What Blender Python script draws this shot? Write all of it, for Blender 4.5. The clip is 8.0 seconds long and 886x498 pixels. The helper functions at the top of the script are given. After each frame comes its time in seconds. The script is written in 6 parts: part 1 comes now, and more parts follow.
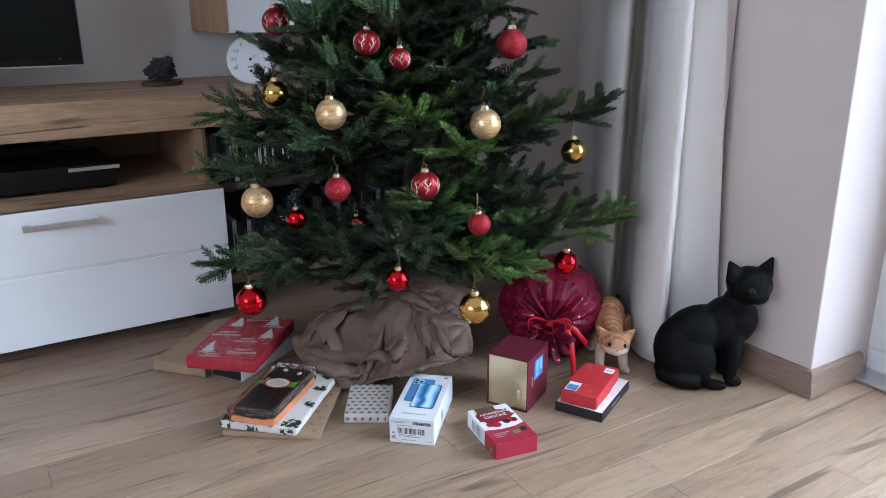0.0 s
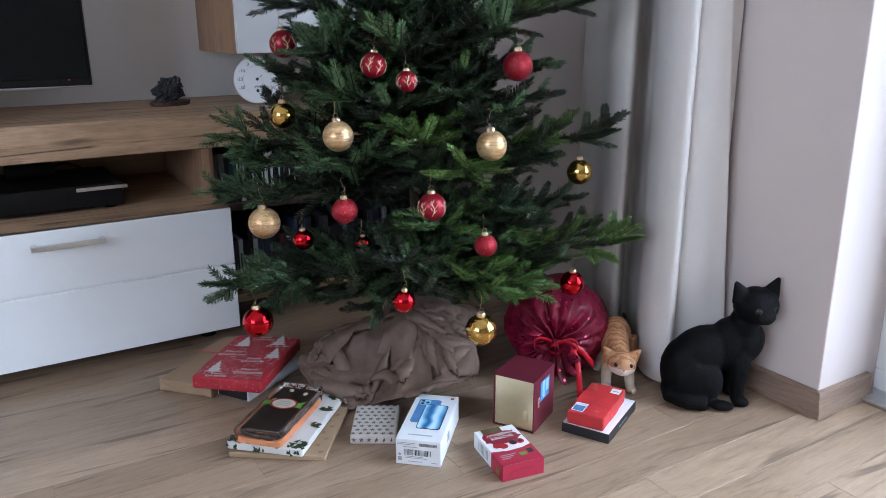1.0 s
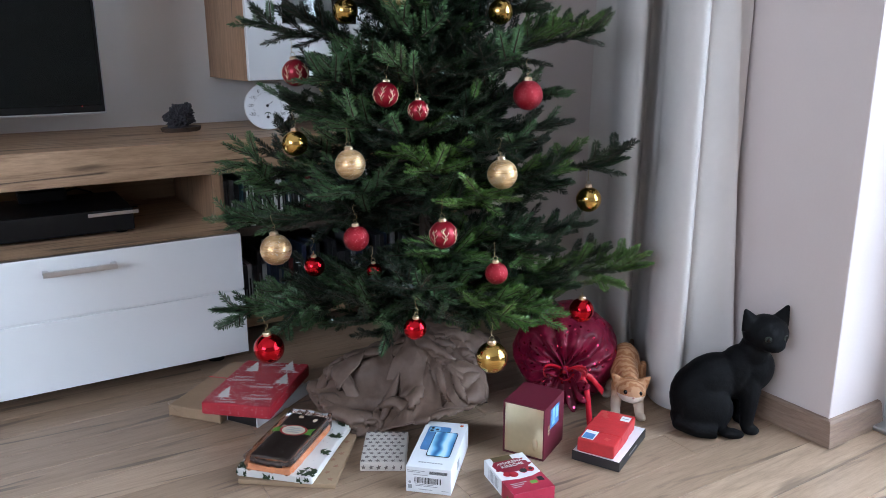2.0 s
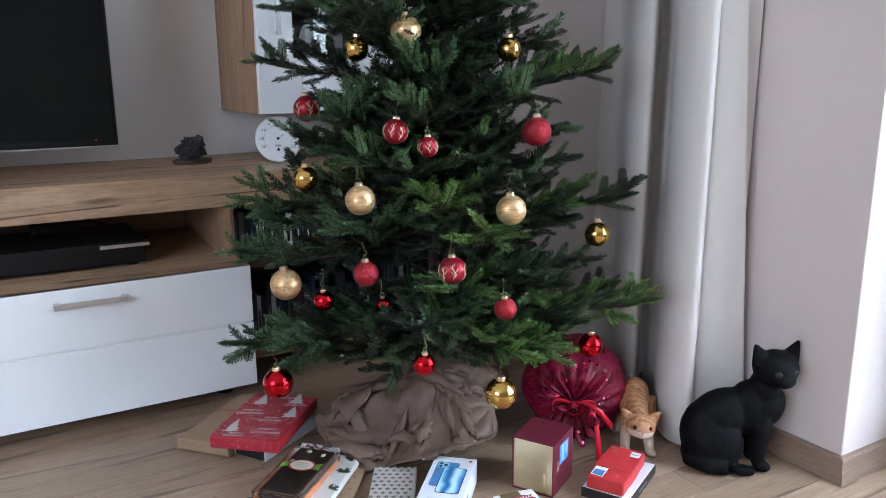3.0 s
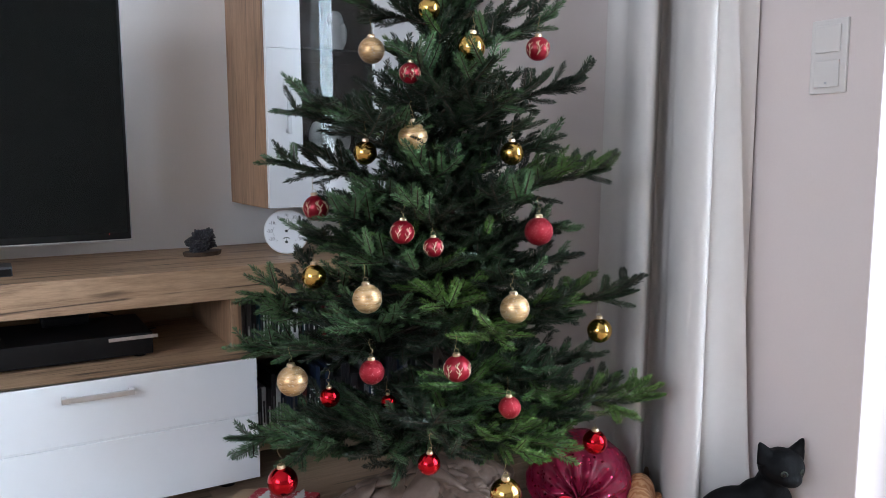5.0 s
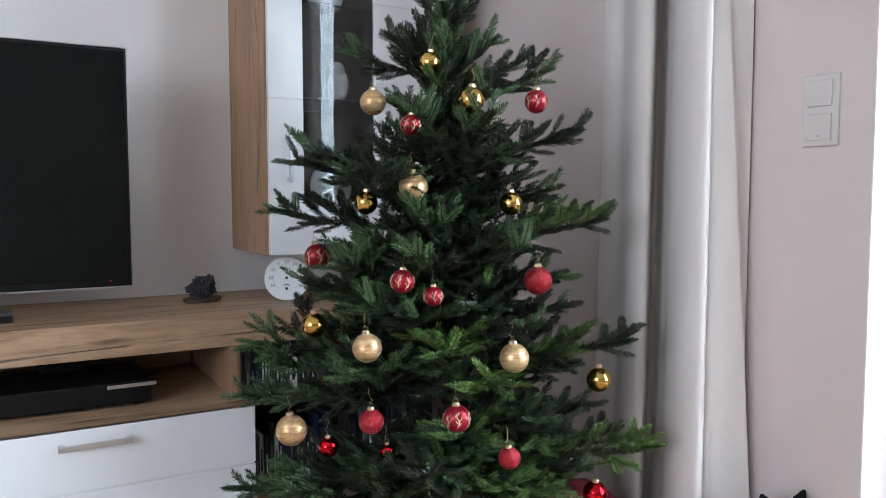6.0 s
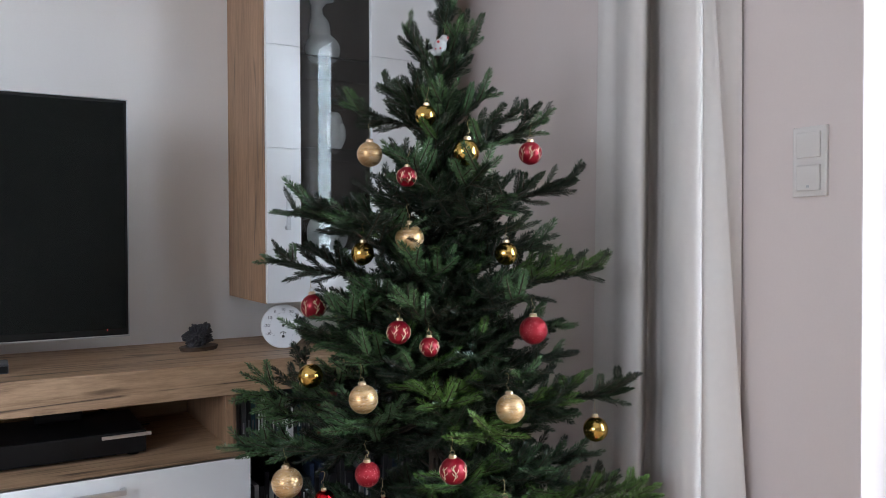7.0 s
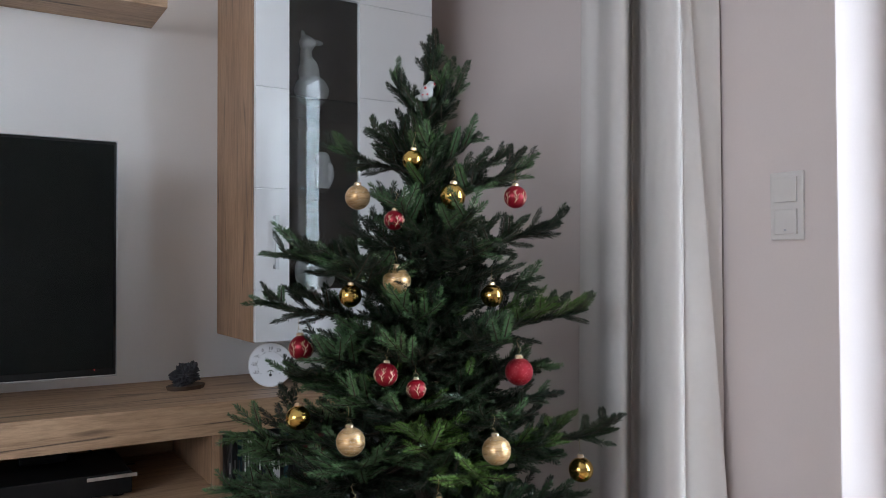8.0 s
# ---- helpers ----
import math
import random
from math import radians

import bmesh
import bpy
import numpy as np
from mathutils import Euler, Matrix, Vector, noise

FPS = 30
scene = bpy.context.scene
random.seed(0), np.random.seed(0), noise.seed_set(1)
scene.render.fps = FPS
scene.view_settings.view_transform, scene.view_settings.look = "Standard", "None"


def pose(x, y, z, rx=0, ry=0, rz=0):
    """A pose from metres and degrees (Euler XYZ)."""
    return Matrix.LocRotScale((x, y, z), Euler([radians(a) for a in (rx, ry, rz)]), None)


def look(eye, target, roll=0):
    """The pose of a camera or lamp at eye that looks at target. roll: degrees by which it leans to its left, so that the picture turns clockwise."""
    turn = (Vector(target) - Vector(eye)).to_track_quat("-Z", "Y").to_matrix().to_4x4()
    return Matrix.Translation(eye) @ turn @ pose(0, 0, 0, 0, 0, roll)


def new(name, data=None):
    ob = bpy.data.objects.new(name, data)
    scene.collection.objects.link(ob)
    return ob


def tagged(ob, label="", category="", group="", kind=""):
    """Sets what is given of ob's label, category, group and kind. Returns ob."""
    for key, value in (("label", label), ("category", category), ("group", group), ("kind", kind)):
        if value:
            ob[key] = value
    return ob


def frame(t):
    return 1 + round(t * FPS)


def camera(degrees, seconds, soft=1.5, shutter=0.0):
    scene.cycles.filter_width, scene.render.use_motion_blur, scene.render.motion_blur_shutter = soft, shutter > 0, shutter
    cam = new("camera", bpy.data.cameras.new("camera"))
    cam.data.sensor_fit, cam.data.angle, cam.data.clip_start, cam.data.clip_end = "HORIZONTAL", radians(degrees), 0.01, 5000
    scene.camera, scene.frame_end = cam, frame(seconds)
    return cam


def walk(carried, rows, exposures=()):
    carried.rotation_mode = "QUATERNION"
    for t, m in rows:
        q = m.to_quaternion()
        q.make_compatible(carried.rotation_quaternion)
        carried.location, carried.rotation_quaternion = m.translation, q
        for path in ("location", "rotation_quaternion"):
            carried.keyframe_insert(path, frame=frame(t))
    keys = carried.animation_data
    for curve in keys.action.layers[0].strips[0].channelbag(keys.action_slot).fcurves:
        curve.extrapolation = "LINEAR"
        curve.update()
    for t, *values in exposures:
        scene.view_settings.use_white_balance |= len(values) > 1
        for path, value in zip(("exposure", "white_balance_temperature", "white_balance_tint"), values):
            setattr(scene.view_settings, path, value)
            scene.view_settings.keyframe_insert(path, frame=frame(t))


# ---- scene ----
cam = camera(59.6, 8.0, soft=0.75)
PATH = [
    (0, (0.301, 0.138, 0.821), (1.302, 1.762, 0.22), -0.3),
    (0.5, (0.298, 0.141, 0.825), (1.299, 1.771, 0.241), -0.3),
    (1, (0.298, 0.141, 0.836), (1.295, 1.779, 0.269), -0.4),
    (1.5, (0.289, 0.144, 0.841), (1.29, 1.788, 0.301), -0.3),
    (3, (0.279, 0.146, 0.87), (1.27, 1.824, 0.42), -0.3),
    (3.5, (0.276, 0.144, 0.878), (1.267, 1.833, 0.472), -0.3),
    (4, (0.269, 0.138, 0.894), (1.263, 1.837, 0.54), -0.2),
    (4.5, (0.265, 0.13, 0.908), (1.263, 1.836, 0.604), -0.2),
    (6, (0.253, 0.115, 0.93), (1.265, 1.834, 0.79), -0.0),
    (6.5, (0.25, 0.108, 0.941), (1.265, 1.829, 0.854), -0.0),
    (7, (0.248, 0.103, 0.953), (1.27, 1.822, 0.916), -0.2),
    (7.5, (0.242, 0.092, 0.965), (1.278, 1.803, 0.985), -0.2),
    (8, (0.235, 0.079, 0.98), (1.285, 1.78, 1.021), -0.2),
]
walk(cam, [(t, look(eye, target, roll)) for t, eye, target, roll in PATH], [(0.0, -0.24, 5950, 9), (1.5, -0.18, 5950, 9), (3.0, -0.04, 6050, 9), (4.5, 0.03, 6150, 9), (6.0, 0.03, 6350, 9), (7.0, -0.15, 6400, 9), (8.0, -0.35, 6400, 9)])

# ---- world, light, exposure ----
world = bpy.data.worlds.new("overcast_sky")
scene.world = world
world.use_nodes = True
wn = world.node_tree
sky = wn.nodes.new("ShaderNodeTexSky")
sky.sky_type, sky.sun_disc = "NISHITA", False
sky.sun_elevation, sky.sun_rotation = radians(25), radians(60)
wn.links.new(sky.outputs["Color"], wn.nodes["Background"].inputs["Color"])
wn.nodes["Background"].inputs["Strength"].default_value = 0.12


def area_light(name, m, sx, sy, watts, colour):
    data = bpy.data.lights.new(name, "AREA")
    data.shape, data.size, data.size_y, data.energy, data.color = "RECTANGLE", sx, sy, watts, colour
    ob = new(name, data)
    ob.matrix_world = m
    return ob


# bright overcast sky outside the balcony door
area_light("daylight_balcony_door", look((3.5, -1.5, 1.85), (0.6, -0.3, 0.9)), 7.4, 3.3, 930, (0.77, 0.88, 1.03))
# sky outside the window in the opposite wall
area_light("daylight_side_window", look((-2.9, -0.5, 1.6), (0.6, 0.3, 1.1)), 2.3, 1.4, 110, (0.80, 0.87, 1.0))


# ---- materials ----
class Nodes:
    """A small wrapper round a node material."""

    def __init__(self, name):
        self.m = bpy.data.materials.new(name)
        self.m.use_nodes = True
        self.t = self.m.node_tree
        self.b = self.t.nodes["Principled BSDF"]

    def add(self, kind, **values):
        n = self.t.nodes.new(kind)
        for k, v in values.items():
            n.inputs[k.replace("_", " ")].default_value = v
        return n

    def link(self, a, b):
        self.t.links.new(a, b)

    def coords(self, scale=(1, 1, 1), world_space=False):
        tc = self.add("ShaderNodeTexCoord")
        mp = self.add("ShaderNodeMapping")
        mp.inputs["Scale"].default_value = scale
        if world_space:
            geo = self.add("ShaderNodeNewGeometry")
            self.link(geo.outputs["Position"], mp.inputs["Vector"])
        else:
            self.link(tc.outputs["Object"], mp.inputs["Vector"])
        return mp.outputs["Vector"]

    def noise(self, vec, scale, detail=4.0, rough=0.55, distort=0.0):
        n = self.add("ShaderNodeTexNoise", Scale=scale, Detail=detail, Roughness=rough, Distortion=distort)
        self.link(vec, n.inputs["Vector"])
        return n.outputs["Fac"]

    def ramp(self, fac, *stops):
        r = self.add("ShaderNodeValToRGB")
        el = r.color_ramp.elements
        while len(el) < len(stops):
            el.new(0.5)
        for e, (p, c) in zip(el, stops):
            e.position, e.color = p, (*c, 1)
        self.link(fac, r.inputs["Fac"])
        return r.outputs["Color"]

    def mix(self, fac, a, b, mode="MIX"):
        n = self.t.nodes.new("ShaderNodeMix")
        n.data_type, n.blend_type = "RGBA", mode
        for sock, v in ((n.inputs[0], fac), (n.inputs[6], a), (n.inputs[7], b)):
            if isinstance(v, (int, float)):
                sock.default_value = v
            elif isinstance(v, tuple):
                sock.default_value = (*v, 1)
            else:
                self.link(v, sock)
        return n.outputs[2]

    def bump(self, height, strength, distance):
        n = self.add("ShaderNodeBump", Strength=strength, Distance=distance)
        self.link(height, n.inputs["Height"])
        self.link(n.outputs["Normal"], self.b.inputs["Normal"])

    def base(self, v):
        if isinstance(v, tuple):
            self.b.inputs["Base Color"].default_value = (*v, 1)
        else:
            self.link(v, self.b.inputs["Base Color"])

    def set(self, **values):
        for k, v in values.items():
            self.b.inputs[k.replace("_", " ")].default_value = v
        return self


def hsh(c, k):
    return tuple(min(1.0, x * k) for x in c)


def surface(name, colour, rough=0.5, metal=0.0, vary=0.12, scale=12.0, bump=0.0, bump_scale=200.0, bump_dist=0.001, coat=0.0, world_space=False, gloss=0.5):
    """A surface with cloudy and fine variation, and fine relief."""
    n = Nodes(name)
    v = n.coords(world_space=world_space)
    a, b = n.noise(v, scale, 3), n.noise(v, scale * 9, 4)
    c = n.ramp(a, (0.3, hsh(colour, 1 - vary)), (0.7, hsh(colour, 1 + vary)))
    c = n.mix(0.35, c, n.ramp(b, (0.3, hsh(colour, 1 - vary)), (0.7, hsh(colour, 1 + vary))))
    n.base(c)
    n.set(Roughness=rough, Metallic=metal, Coat_Weight=coat, Specular_IOR_Level=gloss)
    if bump:
        n.bump(n.noise(v, bump_scale, 3), bump, bump_dist)
    return n.m


def plaster(name, colour):
    n = Nodes(name)
    v = n.coords(world_space=True)
    big, fine = n.noise(v, 1.7, 3), n.noise(v, 160, 3, 0.6)
    n.base(n.mix(0.25, n.ramp(big, (0.3, hsh(colour, 0.96)), (0.7, colour)), n.ramp(fine, (0.3, hsh(colour, 0.93)), (0.7, colour))))
    n.set(Roughness=0.85)
    n.bump(n.mix(0.3, fine, n.noise(v, 420, 2)), 0.16, 0.0015)
    return n.m


def oak(name, pale, mid, dark, along="X", grain=1.0, rough=0.45, per_piece=False, cracks=0.0, streaks=0.0):
    """Oak grain along one local axis, with knots, fine pores and, where asked, dark drying cracks."""
    n = Nodes(name)
    s = {"X": (0.9, 9, 9), "Y": (9, 0.9, 9), "Z": (9, 9, 0.9)}[along]
    v = n.coords(tuple(a * grain for a in s))
    if per_piece:
        info = n.add("ShaderNodeObjectInfo")
        off = n.add("ShaderNodeVectorMath")
        off.operation = "ADD"
        mul = n.add("ShaderNodeVectorMath")
        mul.operation = "SCALE"
        mul.inputs["Scale"].default_value = 37.0
        comb = n.add("ShaderNodeCombineXYZ")
        for k in "XYZ":
            n.link(info.outputs["Random"], comb.inputs[k])
        n.link(comb.outputs[0], mul.inputs[0])
        n.link(v, off.inputs[0])
        n.link(mul.outputs[0], off.inputs[1])
        v = off.outputs[0]
    big, fig = n.noise(v, 0.7, 3, 0.5, 0.6), n.noise(v, 3.2, 6, 0.62, 1.4)
    fine = n.noise(v, 26, 4, 0.7, 0.2)
    c = n.ramp(fig, (0.28, dark), (0.46, mid), (0.68, pale))
    c = n.mix(0.3, c, n.ramp(big, (0.3, mid), (0.65, pale)))
    c = n.mix(0.22, c, n.ramp(fine, (0.35, dark), (0.6, pale)))
    if streaks:
        # thin dark pores in clusters, and broad smoky heart stains
        pores = n.ramp(n.noise(v, 9.0, 5, 0.75, 0.4), (0.30, (1, 1, 1)), (0.47, (0, 0, 0)))
        patch = n.ramp(n.noise(v, 0.9, 2, 0.5, 0.8), (0.42, (0, 0, 0)), (0.62, (1, 1, 1)))
        c = n.mix(n.mix(1.0, n.mix(1.0, pores, patch, "MULTIPLY"), (streaks, streaks, streaks), "MULTIPLY"), c, hsh(dark, 0.9))
        smoke = n.ramp(n.noise(v, 1.6, 3, 0.5, 1.0), (0.62, (0, 0, 0)), (0.76, (0.35, 0.35, 0.35)))
        c = n.mix(smoke, c, hsh(dark, 1.25))
    knots = n.noise(v, 1.15, 2, 0.4, 2.2)
    c = n.mix(n.ramp(knots, (0.28, (0.7, 0.7, 0.7)), (0.36, (0, 0, 0))), c, hsh(dark, 0.55))
    if cracks:
        st = {"X": (0.16, 5, 5), "Y": (5, 0.16, 5), "Z": (5, 5, 0.16)}[along]
        line = n.noise(n.coords(st), 1.6, 4, 0.45, 0.1)
        thin = n.ramp(line, (0.466, (0, 0, 0)), (0.481, (1, 1, 1)), (0.496, (0, 0, 0)))
        some = n.ramp(n.noise(n.coords(), 3.1, 2), (0.42, (0, 0, 0)), (0.5, (1, 1, 1)))
        thin = n.mix(1.0, thin, some, "MULTIPLY")
        c = n.mix(n.mix(1.0, thin, (cracks, cracks, cracks), "MULTIPLY"), c, hsh(dark, 0.35))
    if per_piece:
        tone = n.ramp(info.outputs["Random"], (0.0, (0.80, 0.77, 0.75)), (1.0, (1.14, 1.14, 1.14)))
        c = n.mix(1.0, c, tone, "MULTIPLY")
    n.base(c)
    n.set(Roughness=rough)
    n.bump(n.mix(0.5, fig, fine), 0.12, 0.0012)
    return n.m


def fabric(name, colour, rough=0.9, sheen=0.3, weave=900, wrinkle=0.25, wrinkle_scale=30, vary=1.0):
    n = Nodes(name)
    v = n.coords()
    a, b, w = n.noise(v, 6, 3), n.noise(v, 60, 4), n.noise(v, weave, 2)
    n.base(n.mix(0.4, n.ramp(a, (0.3, hsh(colour, 1 - 0.14 * vary)), (0.7, hsh(colour, 1 + 0.1 * vary))), n.ramp(b, (0.3, hsh(colour, 1 - 0.2 * vary)), (0.7, hsh(colour, 1 + 0.15 * vary)))))
    n.set(Roughness=rough, Sheen_Weight=sheen)
    n.bump(n.mix(0.6, w, n.noise(v, wrinkle_scale, 4, 0.6, 0.8)), wrinkle, 0.003)
    return n.m


def crumpled_cloth():
    """Thin brown cloth with a papery crumple of flat facets and sharp creases."""
    n = Nodes("brown_crumpled_cloth")
    v = n.coords()
    warp = n.add("ShaderNodeVectorMath")
    warp.operation = "MULTIPLY_ADD"
    nz = n.add("ShaderNodeTexNoise", Scale=14.0, Detail=2.0)
    n.link(v, nz.inputs["Vector"])
    n.link(nz.outputs["Color"], warp.inputs[0])
    warp.inputs[1].default_value = (0.06, 0.06, 0.06)
    n.link(v, warp.inputs[2])
    heights = []
    for scale in (22.0, 55.0):
        vo = n.add("ShaderNodeTexVoronoi", Scale=scale)
        n.link(warp.outputs[0], vo.inputs["Vector"])
        heights.append(vo.outputs["Distance"])
    fine = n.noise(v, 120, 4)
    colour = (0.145, 0.093, 0.068)
    c = n.ramp(n.noise(v, 7, 3), (0.3, hsh(colour, 0.82)), (0.7, hsh(colour, 1.15)))
    n.base(n.mix(0.35, c, n.ramp(fine, (0.3, hsh(colour, 0.75)), (0.7, hsh(colour, 1.25)))))
    n.set(Roughness=0.6)
    n.bump(n.mix(0.25, n.mix(0.35, heights[0], heights[1]), fine), 0.25, 0.008)
    return n.m


def metal(name, colour, rough, vary=0.08):
    return surface(name, colour, rough, 1.0, vary, 40.0)


WHITE_WALL = plaster("white_wall_paint", (0.76, 0.725, 0.70))
# the window wall's back-lit shade is put into this darker warm grey
BACKLIT_WALL = plaster("backlit_warm_grey_wall", (0.625, 0.545, 0.52))
# for the unseen rear wall: darkened to cut bounce light and screen reflection
UNSEEN_DIM_WALL = plaster("unseen_dim_taupe_wall", (0.5, 0.47, 0.46))
CEILING = plaster("ceiling_paint", (0.8, 0.8, 0.79))
FLOOR_OAK = oak("oak_laminate", (0.42, 0.30, 0.208), (0.322, 0.223, 0.15), (0.14, 0.094, 0.064), "X", 1.5, 0.33, per_piece=True, streaks=0.3)
BASE_OAK = oak("oak_baseboard", (0.33, 0.23, 0.17), (0.25, 0.168, 0.122), (0.12, 0.076, 0.052), "X", 1.3, 0.4, streaks=0.5)
BENCH_OAK = oak("wild_oak_board", (0.56, 0.38, 0.24), (0.39, 0.245, 0.145), (0.11, 0.06, 0.034), "X", 1.0, 0.45, cracks=0.95, streaks=0.6)
SIDE_OAK = oak("wild_oak_upright", (0.45, 0.275, 0.165), (0.32, 0.185, 0.107), (0.115, 0.063, 0.037), "Z", 0.9, 0.45, cracks=0.6, streaks=0.5)
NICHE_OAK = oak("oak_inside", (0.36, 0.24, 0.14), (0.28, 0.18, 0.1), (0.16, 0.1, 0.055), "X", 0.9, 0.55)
WENGE = oak("dark_brown_inside", (0.075, 0.05, 0.036), (0.055, 0.036, 0.026), (0.03, 0.02, 0.015), "Z", 1.0, 0.6)
WHITE_LACQUER = surface("white_lacquer", (0.80, 0.81, 0.82), 0.22, 0, 0.015, 3, 0.02, 300, coat=0.4)
WHITE_PVC = surface("white_plastic", (0.70, 0.69, 0.685), 0.35, 0, 0.02, 20)
BRUSHED = metal("brushed_aluminium", (0.62, 0.62, 0.63), 0.33)
BLACK_PLASTIC = surface("black_plastic", (0.006, 0.006, 0.0065), 0.4, 0, 0.25, 30, 0.05, gloss=0.22)
DARK_GREY = surface("dark_grey_plastic", (0.06, 0.062, 0.066), 0.5, 0, 0.2, 30)
SCREEN = surface("dark_screen_glass", (0.004, 0.0052, 0.0046), 0.05, 0, 0.1, 4, gloss=0.25)
BARK = surface("brown_stem", (0.045, 0.03, 0.02), 0.9, 0, 0.4, 60, 0.6, 150)
GOLD_CAP = metal("pale_gold_cap", (0.83, 0.62, 0.42), 0.28)
WIRE = metal("brass_wire", (0.5, 0.38, 0.22), 0.4)
RED_CHROME = metal("red_mirror_glass", (0.62, 0.012, 0.022), 0.06, 0.02)
GOLD_CHROME = metal("gold_mirror_glass", (0.66, 0.42, 0.12), 0.07, 0.02)
RED_SATIN = surface("red_satin_glass", (0.27, 0.006, 0.018), 0.28, 0.4, 0.1, 30)
KRAFT = surface("brown_kraft_paper", (0.36, 0.245, 0.15), 0.75, 0, 0.1, 14, 0.25, 60, 0.002)
PAPER_WHITE = surface("white_paper", (0.72, 0.71, 0.69), 0.55, 0, 0.04, 20, 0.1, 60)
CARD_WHITE = surface("white_card", (0.78, 0.79, 0.81), 0.35, 0, 0.02, 10)
CARD_BLACK = surface("black_card", (0.012, 0.012, 0.014), 0.38, 0, 0.2, 30)
INK = surface("black_print", (0.02, 0.02, 0.022), 0.6)
GREY_PRINT = surface("grey_print", (0.36, 0.37, 0.38), 0.6)
RED_PAPER = surface("red_gift_paper", (0.40, 0.015, 0.03), 0.5, 0, 0.15, 30, 0.2, 50, 0.002)
RED_TISSUE = surface("bright_red_tissue_paper", (0.52, 0.03, 0.035), 0.5, 0, 0.16, 22, 0.35, 45, 0.003)
MAROON_CARD = surface("maroon_card", (0.115, 0.012, 0.025), 0.42, 0, 0.12, 30, 0.1, 200)
GOLD_FOIL = surface("pale_gold_foil_card", (0.66, 0.56, 0.36), 0.28, 0.75, 0.08, 9, 0.2, 14, 0.004)
CERISE = surface("cerise_print", (0.36, 0.02, 0.05), 0.4, 0, 0.08, 30)
GREEN_PRINT = surface("green_print", (0.12, 0.3, 0.04), 0.5)
OLIVE_PRINT = surface("olive_brown_print", (0.1, 0.075, 0.03), 0.5)
BLUE_PRINT = surface("blue_gradient_print", (0.09, 0.24, 0.5), 0.3, 0, 0.35, 14)
LIGHT_BLUE = surface("light_blue_print", (0.3, 0.58, 0.83), 0.3, 0, 0.3, 20)
RIBBON_RED = surface("red_satin_ribbon", (0.58, 0.012, 0.03), 0.28, 0, 0.1, 60)
RED_GLITTER_PRINT = surface("maroon_print", (0.24, 0.01, 0.03), 0.5)
CHOC = surface("dark_chocolate", (0.022, 0.013, 0.01), 0.3, 0, 0.3, 30, 0.2, 40, 0.002)
ORANGE_CARD = surface("orange_card_tray", (0.62, 0.22, 0.09), 0.5, 0, 0.25, 16)
FIR_PRINT = surface("green_fir_print", (0.028, 0.05, 0.02), 0.6, 0, 0.5, 120)
CLOTH = crumpled_cloth()
CURTAIN = fabric("grey_beige_curtain_cloth", (0.66, 0.62, 0.59), 0.95, 0.0, 800, 0.02, 9, 0.18)
ROCK = surface("dark_crystal_rock", (0.045, 0.045, 0.052), 0.42, 0.15, 0.5, 60, 0.9, 110, 0.006)
ROCK_BASE = surface("dark_wood_slice", (0.07, 0.042, 0.026), 0.6, 0, 0.3, 40, 0.4, 80)
PORCELAIN = surface("white_porcelain", (0.45, 0.45, 0.45), 0.3, 0, 0.06, 20)
BLACK_FUR = surface("matt_black_figure", (0.0035, 0.0035, 0.004), 0.6, 0, 0.4, 30, 0.45, 160, 0.002, gloss=0.1)
EYE_GREEN = surface("yellow_green_glass_eye", (0.03, 0.036, 0.026), 0.35, gloss=0.2)
EYE_BLACK = surface("black_glass_eye", (0.006, 0.005, 0.005), 0.1)
SWITCH_PVC = surface("off_white_plastic", (0.59, 0.555, 0.53), 0.4, 0, 0.02, 20)
SILVER_FRAME = metal("silver_trim", (0.55, 0.56, 0.57), 0.3)


def glass_material():
    n = Nodes("clear_glass")
    n.base((0.93, 0.96, 0.95))
    n.set(Roughness=0.0, Transmission_Weight=1.0, IOR=1.45)
    return n.m


def film_material():
    n = Nodes("clear_wrap_film")
    v = n.coords()
    n.base((0.97, 0.97, 0.97))
    n.set(Roughness=0.05, Transmission_Weight=1.0, IOR=1.33)
    n.bump(n.noise(v, 45, 4, 0.6, 1.5), 0.5, 0.004)
    return n.m


def glitter_material(name, colour, spark, rough, metallic):
    """Fine sparkling grains."""
    n = Nodes(name)
    v = n.coords()
    vo = n.add("ShaderNodeTexVoronoi", Scale=620.0)
    n.link(v, vo.inputs["Vector"])
    c = n.ramp(vo.outputs["Color"], (0.35, hsh(colour, 0.75)), (0.8, colour), (0.9, spark))
    n.base(n.mix(0.5, c, n.ramp(n.noise(v, 40, 3), (0.3, hsh(colour, 0.8)), (0.7, hsh(colour, 1.15)))))
    n.set(Roughness=rough, Metallic=metallic)
    n.bump(vo.outputs["Distance"], 0.7, 0.001)
    return n.m


def brushed_gold_material():
    """Matt gold with faint brushed bands and a few grains of glitter."""
    n = Nodes("matt_brushed_gold")
    v = n.coords((1, 1, 6))
    band = n.noise(v, 22, 4, 0.6, 0.6)
    grains = n.noise(n.coords(), 420, 2)
    c = n.ramp(band, (0.38, (0.45, 0.25, 0.10)), (0.5, (0.70, 0.44, 0.21)), (0.65, (0.79, 0.55, 0.31)))
    n.base(n.mix(n.ramp(grains, (0.62, (0, 0, 0)), (0.66, (1, 1, 1))), c, (1.0, 0.93, 0.8)))
    n.set(Roughness=0.34, Metallic=0.6)
    n.bump(band, 0.1, 0.001)
    return n.m


